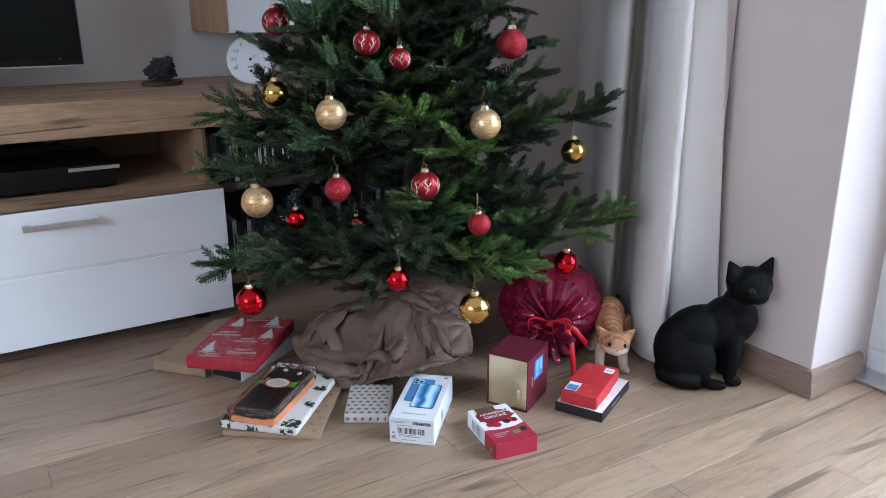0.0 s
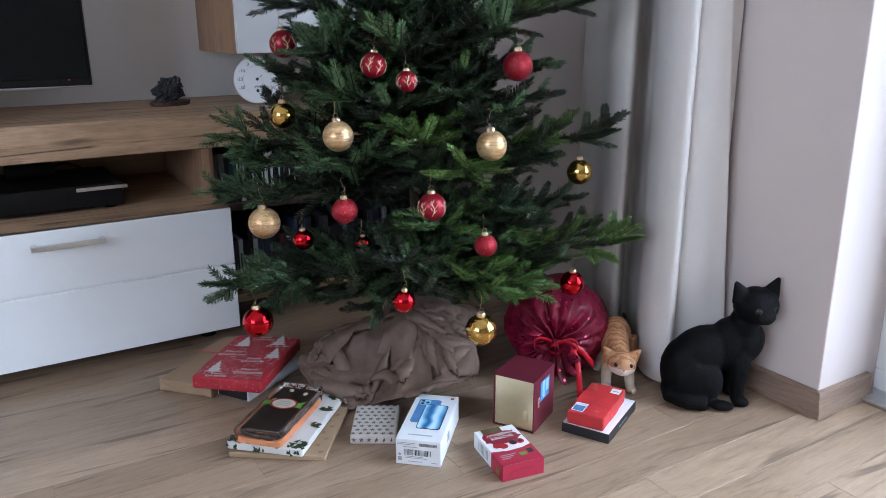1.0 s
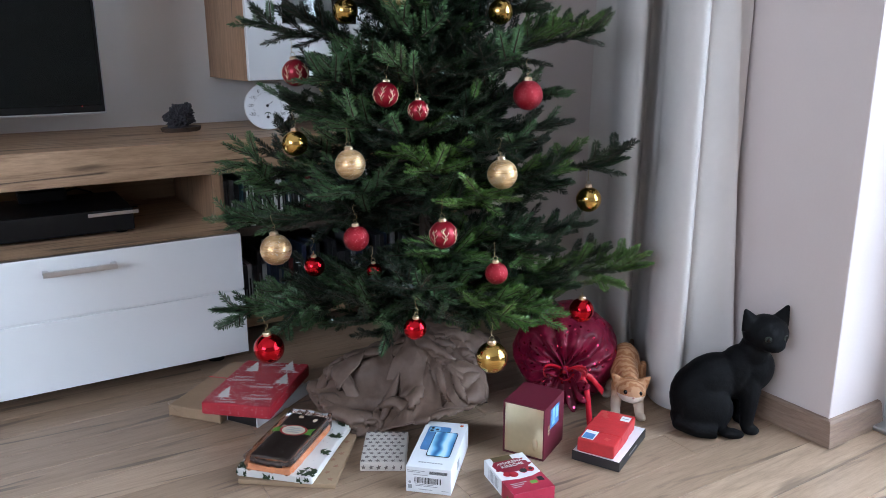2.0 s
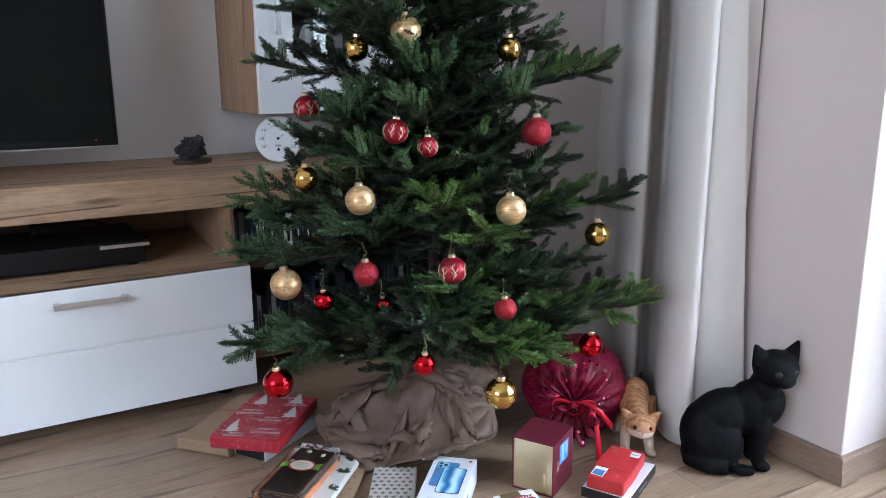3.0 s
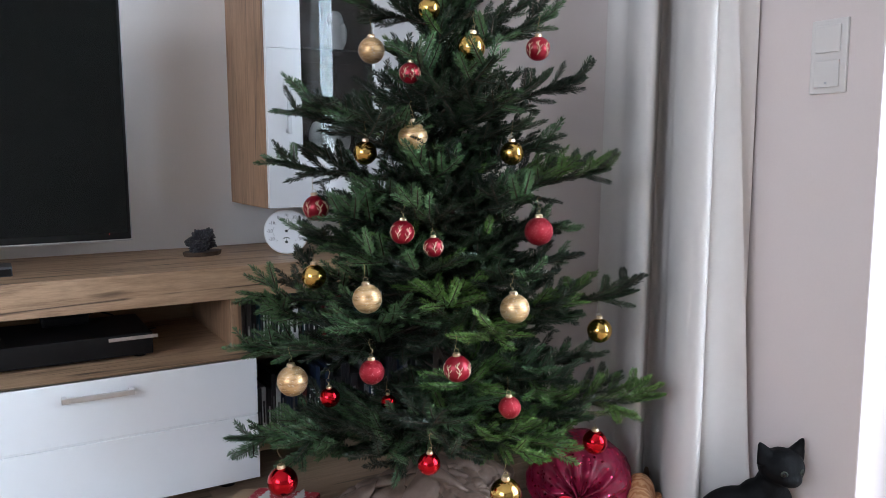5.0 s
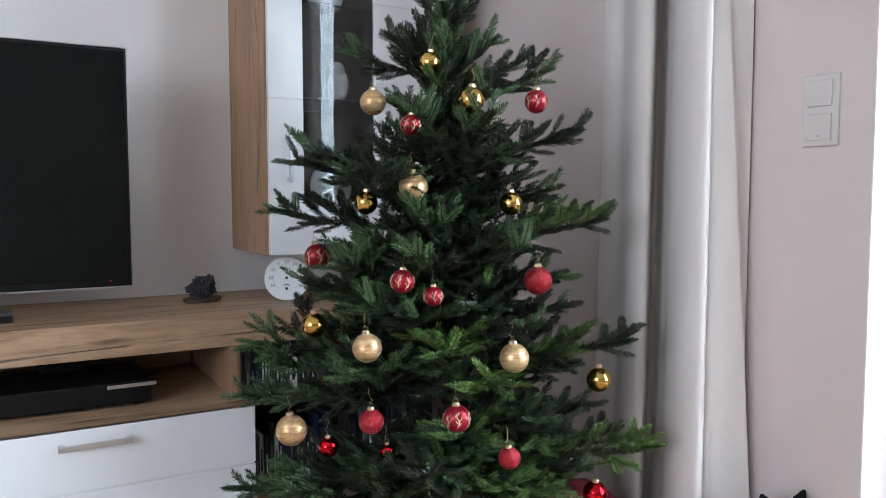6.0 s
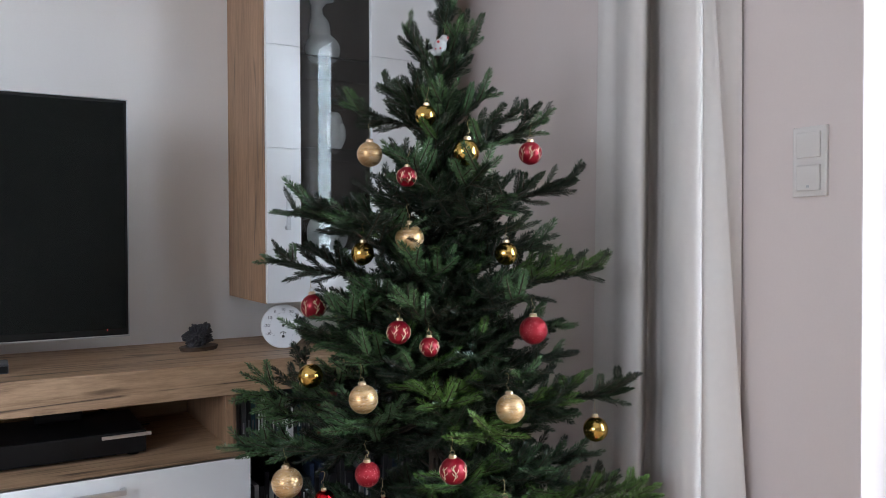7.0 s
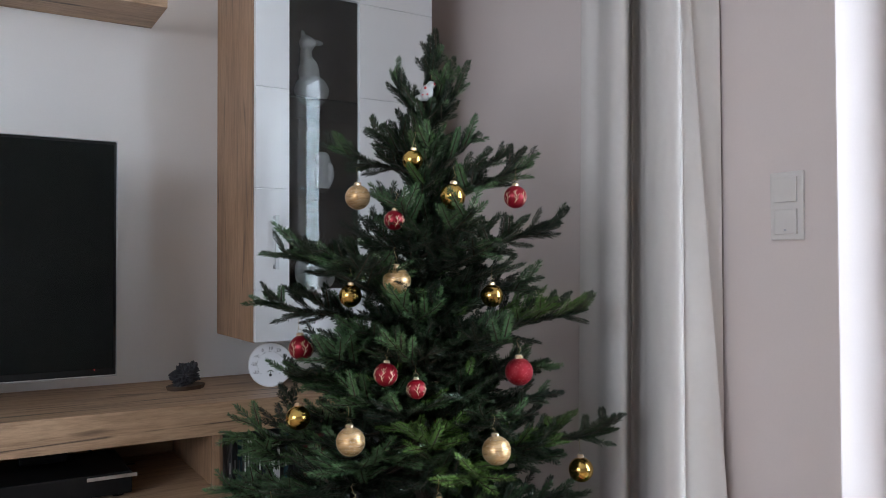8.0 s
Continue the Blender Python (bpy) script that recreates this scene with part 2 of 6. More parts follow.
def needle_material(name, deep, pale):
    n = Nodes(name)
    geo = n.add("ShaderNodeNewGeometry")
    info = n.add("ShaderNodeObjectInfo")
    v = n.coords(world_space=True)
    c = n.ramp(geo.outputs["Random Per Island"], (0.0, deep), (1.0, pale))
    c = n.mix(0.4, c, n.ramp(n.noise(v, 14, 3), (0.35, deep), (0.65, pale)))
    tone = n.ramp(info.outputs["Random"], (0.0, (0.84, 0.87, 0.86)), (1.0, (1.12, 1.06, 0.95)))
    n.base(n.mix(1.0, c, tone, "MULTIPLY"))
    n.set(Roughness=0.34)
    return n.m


def kitten_material():
    n = Nodes("ginger_painted_figure")
    v = n.coords()
    wave = n.add("ShaderNodeTexWave", Scale=20.0, Distortion=7.0, Detail=3.0)
    wave.inputs["Detail Scale"].default_value = 2.0
    n.link(v, wave.inputs["Vector"])
    fur = n.ramp(wave.outputs["Fac"], (0.2, (0.35, 0.145, 0.055)), (0.75, (0.50, 0.265, 0.135)))
    sep = n.add("ShaderNodeSeparateXYZ")
    n.link(v, sep.inputs[0])
    add = n.add("ShaderNodeMath")
    add.operation = "MULTIPLY_ADD"
    add.inputs[1].default_value, add.inputs[2].default_value = 0.05, 0.0
    n.link(n.noise(v, 30, 3), add.inputs[0])
    low = n.add("ShaderNodeMath")
    low.operation = "ADD"
    n.link(sep.outputs["Z"], low.inputs[0])
    n.link(add.outputs[0], low.inputs[1])
    pale = n.ramp(low.outputs[0], (0.05, (1, 1, 1)), (0.1, (0, 0, 0)))
    n.base(n.mix(pale, fur, (0.68, 0.56, 0.45)))
    n.set(Roughness=0.55)
    n.bump(n.noise(v, 140, 3), 0.5, 0.003)
    return n.m


def sequin_cloth():
    """Dark red velvet with scattered shining sequins."""
    n = Nodes("dark_red_sequin_velvet")
    v = n.coords()
    vo = n.add("ShaderNodeTexVoronoi", Scale=75.0, Randomness=0.7)
    n.link(v, vo.inputs["Vector"])
    dot = n.ramp(vo.outputs["Distance"], (0.22, (1, 1, 1)), (0.27, (0, 0, 0)))
    cloth = n.ramp(n.noise(v, 40, 4), (0.3, (0.10, 0.002, 0.014)), (0.7, (0.21, 0.005, 0.03)))
    n.base(n.mix(dot, cloth, (0.62, 0.045, 0.11)))
    rough = n.ramp(vo.outputs["Distance"], (0.22, (0.14, 0.14, 0.14)), (0.27, (0.38, 0.38, 0.38)))
    n.link(rough, n.b.inputs["Roughness"])
    n.link(dot, n.b.inputs["Metallic"])
    n.set(Sheen_Weight=0.0, Specular_IOR_Level=0.3)
    n.bump(n.noise(v, 34, 4, 0.6, 0.8), 0.4, 0.006)
    return n.m


GLASS, FILM = glass_material(), film_material()
RED_GLITTER = glitter_material("red_glitter", (0.33, 0.008, 0.02), (1.0, 0.42, 0.42), 0.32, 0.5)
GOLD_GLITTER = glitter_material("gold_glitter", (0.78, 0.6, 0.4), (1.0, 0.9, 0.7), 0.4, 0.4)
GOLD_MATT = brushed_gold_material()
# needle greens carry crown shade and lit outer fingers, besides new-growth colour
NEEDLE_SHADED = needle_material("shaded_dark_green_needles", (0.0055, 0.012, 0.0065), (0.019, 0.035, 0.018))
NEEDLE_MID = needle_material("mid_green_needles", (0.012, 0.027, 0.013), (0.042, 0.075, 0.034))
NEEDLE_FRESH_LIT = needle_material("lit_fresh_green_needles", (0.04, 0.095, 0.023), (0.135, 0.235, 0.055))
NEEDLE_BLUE_LIT = needle_material("lit_blue_green_needles", (0.032, 0.080, 0.035), (0.115, 0.205, 0.092))
KITTEN = kitten_material()
SEQUIN = sequin_cloth()


# ---- mesh helpers ----
def smooth(me, on=True):
    for p in me.polygons:
        p.use_smooth = on


def mesh_of(name, bm, mats, is_smooth=False):
    me = bpy.data.meshes.new(name)
    bm.normal_update()
    bm.to_mesh(me)
    bm.free()
    for m in mats if isinstance(mats, (list, tuple)) else [mats]:
        me.materials.append(m)
    if is_smooth:
        smooth(me)
    return me


def part(name, bm, mats, parent, label="", is_smooth=False, kind=""):
    """Links a bmesh as one mesh object under a thing or under a part."""
    ob = new(name, mesh_of(name, bm, mats, is_smooth))
    ob.parent = parent
    return tagged(ob, label, kind=kind)


def thing(name, m, label, category, group="", kind=""):
    ob = new(name)
    ob.empty_display_size = 0.05
    ob.matrix_world = m
    return tagged(ob, label, category, group, kind)


def whole(name, bm, mats, m, label, category, group="", kind="", is_smooth=False):
    ob = new(name, mesh_of(name, bm, mats, is_smooth))
    ob.matrix_world = m
    return tagged(ob, label, category, group, kind)


def add_box(bm, lo, hi, bevel=0.0, segments=2, m=None, mat=0):
    vs = [bm.verts.new((x, y, z)) for z in (lo[2], hi[2]) for y in (lo[1], hi[1]) for x in (lo[0], hi[0])]
    fs = [bm.faces.new([vs[i] for i in q]) for q in ((0, 2, 3, 1), (4, 5, 7, 6), (0, 1, 5, 4), (2, 6, 7, 3), (0, 4, 6, 2), (1, 3, 7, 5))]
    for f in fs:
        f.material_index = mat
    if bevel:
        es = list({e for f in fs for e in f.edges})
        r = bmesh.ops.bevel(bm, geom=es, offset=bevel, segments=segments, profile=0.6, affect="EDGES")
        vs = list({v for f in r["faces"] for v in f.verts} | {v for v in vs if v.is_valid})
        for f in r["faces"]:
            f.material_index = mat
    if m is not None:
        bmesh.ops.transform(bm, matrix=m, verts=[v for v in vs if v.is_valid])
    return vs


def box(lo, hi, bevel=0.0, segments=2):
    bm = bmesh.new()
    add_box(bm, lo, hi, bevel, segments)
    return bm


def add_disc(bm, r0, r1, z0, z1, n=24, m=None, mat=0):
    """A closed frustum."""
    a = [bm.verts.new((r0 * math.cos(2 * math.pi * i / n), r0 * math.sin(2 * math.pi * i / n), z0)) for i in range(n)]
    b = [bm.verts.new((r1 * math.cos(2 * math.pi * i / n), r1 * math.sin(2 * math.pi * i / n), z1)) for i in range(n)]
    fs = [bm.faces.new(a[::-1]), bm.faces.new(b)] + [bm.faces.new((a[i], a[(i + 1) % n], b[(i + 1) % n], b[i])) for i in range(n)]
    for f in fs:
        f.material_index = mat
    if m is not None:
        bmesh.ops.transform(bm, matrix=m, verts=a + b)
    return a + b


def add_ball(bm, c, r, m=None, u=20, v=12, mat=0):
    """An ellipsoid with radii r round c, turned by m."""
    got = bmesh.ops.create_uvsphere(bm, u_segments=u, v_segments=v, radius=1.0)["verts"]
    r = (r, r, r) if isinstance(r, (int, float)) else r
    t = Matrix.Translation(c) @ (m or Matrix()) @ Matrix.Diagonal((*r, 1))
    bmesh.ops.transform(bm, matrix=t, verts=got)
    for f in {f for w in got for f in w.link_faces}:
        f.material_index = mat
    return got


def add_tube(bm, pts, radii, n=8, mat=0, closed=True):
    """A tube along points, with a radius for each."""
    pts = [Vector(p) for p in pts]
    radii = radii if isinstance(radii, (list, tuple)) else [radii] * len(pts)
    rings, side = [], None
    for i, p in enumerate(pts):
        d = (pts[min(i + 1, len(pts) - 1)] - pts[max(i - 1, 0)]).normalized()
        if side is None:
            side = d.orthogonal().normalized()
        side = (side - d * side.dot(d)).normalized()
        up = d.cross(side)
        rings.append([bm.verts.new(p + radii[i] * (math.cos(2 * math.pi * k / n) * side + math.sin(2 * math.pi * k / n) * up)) for k in range(n)])
    fs = []
    for a, b in zip(rings, rings[1:]):
        fs += [bm.faces.new((a[k], a[(k + 1) % n], b[(k + 1) % n], b[k])) for k in range(n)]
    if closed:
        fs += [bm.faces.new(rings[0][::-1]), bm.faces.new(rings[-1])]
    for f in fs:
        f.material_index = mat
        f.smooth = True


def add_strip(bm, pts, across, width, thick=0.0006, mat=0):
    """A thin ribbon with thickness along points; across: the way of its width."""
    rows = []
    for i, p in enumerate(pts):
        p = Vector(p)
        a = Vector(across[i] if isinstance(across, list) else across).normalized()
        d = (Vector(pts[min(i + 1, len(pts) - 1)]) - Vector(pts[max(i - 1, 0)])).normalized()
        nrm = d.cross(a).normalized() * thick / 2
        rows.append([bm.verts.new(p + s * a * width / 2 + q * nrm) for s, q in ((-1, -1), (1, -1), (1, 1), (-1, 1))])
    for a, b in zip(rows, rows[1:]):
        for k in range(4):
            bm.faces.new((a[k], a[(k + 1) % 4], b[(k + 1) % 4], b[k])).material_index = mat
    bm.faces.new(rows[0][::-1])
    bm.faces.new(rows[-1])


def add_poly(bm, outline, z0, z1, mat=0, m=None):
    """A flat plate with that outline."""
    a, b = [bm.verts.new((x, y, z0)) for x, y in outline], [bm.verts.new((x, y, z1)) for x, y in outline]
    n = len(a)
    fs = [bm.faces.new(a[::-1]), bm.faces.new(b)] + [bm.faces.new((a[i], a[(i + 1) % n], b[(i + 1) % n], b[i])) for i in range(n)]
    for f in fs:
        f.material_index = mat
    if m is not None:
        bmesh.ops.transform(bm, matrix=m, verts=a + b)


def text_bmesh(words, size, m, spacing=1.0):
    """Words as thin raised mesh letters, centred, in the plane of m."""
    cu = bpy.data.curves.new("lettering", "FONT")
    cu.body, cu.size, cu.align_x, cu.align_y, cu.extrude, cu.space_character, cu.resolution_u = words, size, "CENTER", "CENTER", 0.00015, spacing, 2
    ob = bpy.data.objects.new("lettering", cu)
    scene.collection.objects.link(ob)
    me = bpy.data.meshes.new_from_object(ob.evaluated_get(bpy.context.evaluated_depsgraph_get()))
    bm = bmesh.new()
    bm.from_mesh(me)
    bmesh.ops.transform(bm, matrix=m, verts=bm.verts[:])
    bpy.data.objects.remove(ob)
    bpy.data.curves.remove(cu)
    bpy.data.meshes.remove(me)
    return bm


def fused(name, bm, voxel, rounds=4):
    """Overlapping solids melted into one smooth skin."""
    ob = bpy.data.objects.new(name, mesh_of(name, bm, []))
    scene.collection.objects.link(ob)
    rm = ob.modifiers.new("skin", "REMESH")
    rm.mode, rm.voxel_size = "VOXEL", voxel
    sm = ob.modifiers.new("soft", "SMOOTH")
    sm.factor, sm.iterations = 0.5, rounds
    bpy.context.view_layer.update()
    me = bpy.data.meshes.new_from_object(ob.evaluated_get(bpy.context.evaluated_depsgraph_get()))
    out = bmesh.new()
    out.from_mesh(me)
    bpy.data.objects.remove(ob)
    bpy.data.meshes.remove(me)
    return out


# ---- room ----
WALL_Y, WALL_X, BAY_X, BAY_Y, HIGH = 2.75, 1.787, 2.0, 1.02, 2.5
I4 = Matrix()


def structure(name, bm, mat, label, m=None):
    return whole(name, bm, mat, m or I4, label, name.split("_")[0], kind="structure")


structure("wall_north", box((-2.6, WALL_Y, 0), (2.2, WALL_Y + 0.2, HIGH)), WHITE_WALL, "white painted plaster wall behind the television")
structure("wall_east", box((WALL_X, BAY_Y, 0), (2.2, WALL_Y, HIGH), 0.004, 2), BACKLIT_WALL, "warm grey wall, toned down as back-lit, behind curtain and cat figure")
bay = bmesh.new()
add_box(bay, (BAY_X, -3.4, 2.24), (2.2, BAY_Y, HIGH))
add_box(bay, (BAY_X, -3.4, 0), (2.2, -1.12, 2.24))
structure("wall_bay", bay, WHITE_WALL, "white wall round the balcony door")
# added out of view; its dark tone holds down fill light
structure("wall_south", box((-2.6, -3.4, 0), (2.0, -3.2, HIGH)), UNSEEN_DIM_WALL, "plain unseen wall closing the room, taupe to dim bounce light")
west = bmesh.new()
add_box(west, (-2.8, -3.4, 0), (-2.6, -1.65, HIGH))
add_box(west, (-2.8, 0.65, 0), (-2.6, WALL_Y + 0.2, HIGH))
add_box(west, (-2.8, -1.65, 0), (-2.6, 0.65, 0.88))
add_box(west, (-2.8, -1.65, 2.3), (-2.6, 0.65, HIGH))
structure("wall_west", west, WHITE_WALL, "plain white wall with a window opening")
structure("ceiling", box((-2.8, -3.4, HIGH), (2.2, WALL_Y + 0.2, HIGH + 0.15)), CEILING, "plain white ceiling")
floor = structure("floor", box((-2.8, -3.4, -0.12), (2.2, WALL_Y + 0.2, -0.008)), NICHE_OAK, "oak laminate floor of long planks")
structure("ground", box((-60, -60, -3.2), (60, 60, -3.0)), surface("lawn_outside", (0.06, 0.08, 0.04), 0.9, world_space=True), "plain ground outside below the balcony")


def door_frame():
    d = tagged(new("door_1"), "white plastic balcony door with two glazed leaves", "door", kind="structure")
    bm = bmesh.new()
    add_box(bm, (2.0, -1.12, 0.0), (2.07, BAY_Y, 0.06), 0.004)
    add_box(bm, (2.0, -1.12, 2.18), (2.07, BAY_Y, 2.24), 0.004)
    add_box(bm, (2.0, BAY_Y - 0.06, 0.06), (2.07, BAY_Y, 2.18), 0.004)
    add_box(bm, (2.0, -1.12, 0.06), (2.07, -1.06, 2.18), 0.004)
    part("door_frame", bm, WHITE_PVC, d)
    for y0, y1 in ((-0.03, 0.935), (-1.05, -0.04)):
        bm = bmesh.new()
        for lo, hi in (((1.985, y0, 0.05), (2.05, y0 + 0.085, 2.19)), ((1.985, y1 - 0.085, 0.05), (2.05, y1, 2.19)), ((1.985, y0 + 0.085, 0.05), (2.05, y1 - 0.085, 0.14)), ((1.985, y0 + 0.085, 2.1), (2.05, y1 - 0.085, 2.19))):
            add_box(bm, lo, hi, 0.006)
        leaf = part("door_leaf", bm, WHITE_PVC, d)
        pane = part("pane", box((2.015, y0 + 0.08, 0.135), (2.021, y1 - 0.08, 2.105)), GLASS, leaf)
        pane.visible_shadow = False
    bm = bmesh.new()
    add_tube(bm, [(1.978, 0.945, 0.06), (1.978, 0.945, 0.14)], 0.009, 12)
    add_tube(bm, [(1.978, 0.945, 0.092), (1.978, 0.945, 0.108)], 0.0105, 12)
    part("hinge", bm, SILVER_FRAME, d, "small grey hinge")
    structure("threshold", box((1.93, -1.12, 0.0), (2.0, BAY_Y - 0.004, 0.012), 0.004), SILVER_FRAME, "grey metal threshold strip")


door_frame()
w1 = tagged(new("window_1"), "white window in the wall opposite the balcony door", "window", kind="structure")
for lo, hi in (((-2.74, -1.65, 0.88), (-2.68, 0.65, 0.96)), ((-2.74, -1.65, 2.22), (-2.68, 0.65, 2.3)), ((-2.74, -1.65, 0.96), (-2.68, -1.57, 2.22)), ((-2.74, 0.57, 0.96), (-2.68, 0.65, 2.22)), ((-2.74, -0.55, 0.96), (-2.68, -0.45, 2.22))):
    part("window_frame", box(lo, hi, 0.004), WHITE_PVC, w1)

def baseboard_run(x0, y0, x1, y1, mitre=(0, 0)):
    """A moulded board, its back on the line from (x0, y0) to (x1, y1), its face to the right of that way."""
    a, b = Vector((x0, y0, 0)), Vector((x1, y1, 0))
    d = (b - a).normalized()
    out = Vector((d.y, -d.x, 0))
    shape = [(0, 0), (0.02, 0), (0.02, 0.012), (0.014, 0.03), (0.0115, 0.05), (0.008, 0.056), (0, 0.058)]
    bm = bmesh.new()
    rows = [[bm.verts.new((s + k * o, o, z)) for o, z in shape] for s, k in ((0, -mitre[1]), ((b - a).length, mitre[0]))]
    n = len(shape)
    for k in range(n):
        bm.faces.new((rows[0][k], rows[1][k], rows[1][(k + 1) % n], rows[0][(k + 1) % n]))
    bm.faces.new(rows[0])
    bm.faces.new(rows[1][::-1])
    bmesh.ops.recalc_face_normals(bm, faces=bm.faces[:])
    m = Matrix(((-d.x, out.x, 0, b.x), (-d.y, out.y, 0, b.y), (0, 0, 1, 0), (0, 0, 0, 1)))
    return whole("baseboard", bm, BASE_OAK, m, "oak baseboard with a rounded top edge", "baseboard", kind="structure")


baseboard_run(WALL_X, WALL_Y - 0.02, WALL_X, BAY_Y, (0, 1))
baseboard_run(WALL_X, BAY_Y, BAY_X - 0.03, BAY_Y, (1, 0))
baseboard_run(-2.6, WALL_Y, WALL_X, WALL_Y)


# ---- television bench, television and what stands there ----
def bench():
    t = thing("tv_bench", I4, "long oak television bench with white drawer fronts", "tv bench")
    part("top_board", box((-0.95, 2.232, 0.512), (1.62, 2.745, 0.602), 0.003), BENCH_OAK, t, "thick wild oak top board with cracks")
    part("side_panel", box((0.818, 2.24, 0.373), (0.848, 2.735, 0.510), 0.0015), SIDE_OAK, t)
    part("side_panel", box((-0.95, 2.245, 0.06), (-0.92, 2.735, 0.510), 0.0015), SIDE_OAK, t)
    part("side_panel", box((1.575, 2.245, 0.06), (1.605, 2.735, 0.510), 0.0015), SIDE_OAK, t)
    part("niche_floor", box((-0.918, 2.108, 0.353), (0.846, 2.735, 0.3725), 0.0015), BENCH_OAK, t)
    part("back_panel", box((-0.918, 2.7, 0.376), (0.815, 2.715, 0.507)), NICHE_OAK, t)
    part("back_panel", box((0.852, 2.52, 0.085), (1.57, 2.535, 0.507)), WENGE, t)
    part("shelf", box((0.852, 2.255, 0.325), (1.57, 2.515, 0.347), 0.0015), WENGE, t)
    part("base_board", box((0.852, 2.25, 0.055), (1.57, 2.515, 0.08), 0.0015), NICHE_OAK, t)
    part("drawer_box", box((-0.93, 2.128, 0.05), (0.842, 2.7, 0.35)), WHITE_LACQUER, t)
    for x0, x1 in ((-0.94, -0.052), (-0.046, 0.846)):
        bm = bmesh.new()
        add_box(bm, (x0, 2.103, 0.222), (x1, 2.125, 0.3725), 0.0025)
        add_box(bm, (x0, 2.103, 0.042), (x1, 2.125, 0.2175), 0.0025)
        add_box(bm, (x0 + 0.004, 2.108, 0.21), (x1 - 0.004, 2.124, 0.226))
        front = part("drawer_front", bm, WHITE_LACQUER, t, "glossy white drawer front with one grooved line")
        xc = 0.456 if x1 > 0 else -0.45
        bm = bmesh.new()
        add_box(bm, (xc - 0.081, 2.075, 0.331), (xc + 0.081, 2.0825, 0.3445), 0.002)
        for s in (-1, 1):
            add_box(bm, (xc + s * 0.0745 - 0.006, 2.0825, 0.332), (xc + s * 0.0745 + 0.006, 2.103, 0.3435), 0.002)
        part("handle", bm, BRUSHED, front, "brushed metal bar handle")
    for x in (-0.85, 0.0, 0.78, 1.5):
        for y in (2.2, 2.6):
            bm = bmesh.new()
            add_disc(bm, 0.022, 0.025, 0, 0.05, 16, Matrix.Translation((x, y, 0)))
            part("foot", bm, BLACK_PLASTIC, t, "black foot")


bench()


def television():
    t = thing("television", pose(0.037, 2.413, 0.602), "large black flat television on the oak bench, switched off", "television")
    w, z0, z1 = 0.556, 0.077, 0.724
    bm = bmesh.new()
    add_box(bm, (-w, -0.02, z0), (w, 0.012, z1), 0.003)
    add_box(bm, (-w * 0.8, 0.01, z0 + 0.08), (w * 0.8, 0.045, z1 - 0.12), 0.012)
    body = part("housing", bm, BLACK_PLASTIC, t)
    part("screen", box((-w + 0.008, -0.0225, z0 + 0.018), (w - 0.008, -0.019, z1 - 0.008), 0.001), SCREEN, t, "dark glossy screen")
    bm = bmesh.new()
    add_box(bm, (-w - 0.003, -0.018, z0 - 0.005), (w + 0.003, 0.01, z0 - 0.0005), 0.001)
    for s in (-1, 1):
        add_box(bm, (s * w - 0.003, -0.018, z0), (s * w + 0.003, 0.01, z1), 0.001)
    add_box(bm, (-w - 0.003, -0.018, z1 + 0.0005), (w + 0.003, 0.01, z1 + 0.003), 0.001)
    part("trim", bm, SILVER_FRAME, t, "thin silver trim")
    led = Nodes("red_standby_light")
    led.base((0.8, 0.02, 0.02))
    led.set(Emission_Color=(1, 0.05, 0.05, 1), Emission_Strength=1.5)
    bm = bmesh.new()
    add_ball(bm, (w - 0.055, -0.0225, z0 + 0.016), 0.0015, None, 10, 6)
    part("standby_light", bm, led.m, t, "tiny red standby light")
    bm = bmesh.new()
    add_box(bm, (-0.04, -0.01, 0.012), (0.04, 0.03, z0 + 0.03), 0.004)
    part("neck", bm, BLACK_PLASTIC, t)
    part("base", box((-0.2, -0.09, 0.0), (0.2, 0.12, 0.013), 0.004), BLACK_PLASTIC, t)


television()

t = thing("set_top_box", pose(0.2, 2.40, 0.602), "small dark grey box on the oak bench under the television", "media box")
part("case", box((-0.1, -0.04, 0), (0.1, 0.045, 0.026), 0.003), DARK_GREY, t)
part("front_strip", box((-0.098, -0.042, 0.003), (0.098, -0.04, 0.02)), BLACK_PLASTIC, t)

t = thing("disc_player", pose(0.315, 2.395, 0.373), "flat black disc player in the bench niche", "disc player")
part("case", box((-0.32, -0.13, 0.008), (0.3, 0.15, 0.066), 0.004), BLACK_PLASTIC, t)
part("drawer_strip", box((0.19, -0.134, 0.051), (0.312, -0.1305, 0.0605), 0.001), BRUSHED, t, "bright silver strip")
for sx in (-0.28, 0.27):
    for sy in (-0.1, 0.12):
        bm = bmesh.new()
        add_disc(bm, 0.015, 0.015, 0, 0.01, 12, Matrix.Translation((sx, sy, 0)))
        part("foot", bm, BLACK_PLASTIC, t)
t = thing("small_receiver", pose(0.42, 2.50, 0.441), "small black gadget with a cable on the player", "receiver")
part("case", box((-0.06, -0.05, 0), (0.06, 0.05, 0.03), 0.008), BLACK_PLASTIC, t)
bm = bmesh.new()
add_tube(bm, [(0.05, 0.0, 0.015), (0.09, 0.02, 0.02), (0.13, 0.05, 0.0), (0.19, 0.08, -0.062), (0.26, 0.1, -0.065)], 0.0025, 8)
part("cable", bm, BLACK_PLASTIC, t, "black cable")

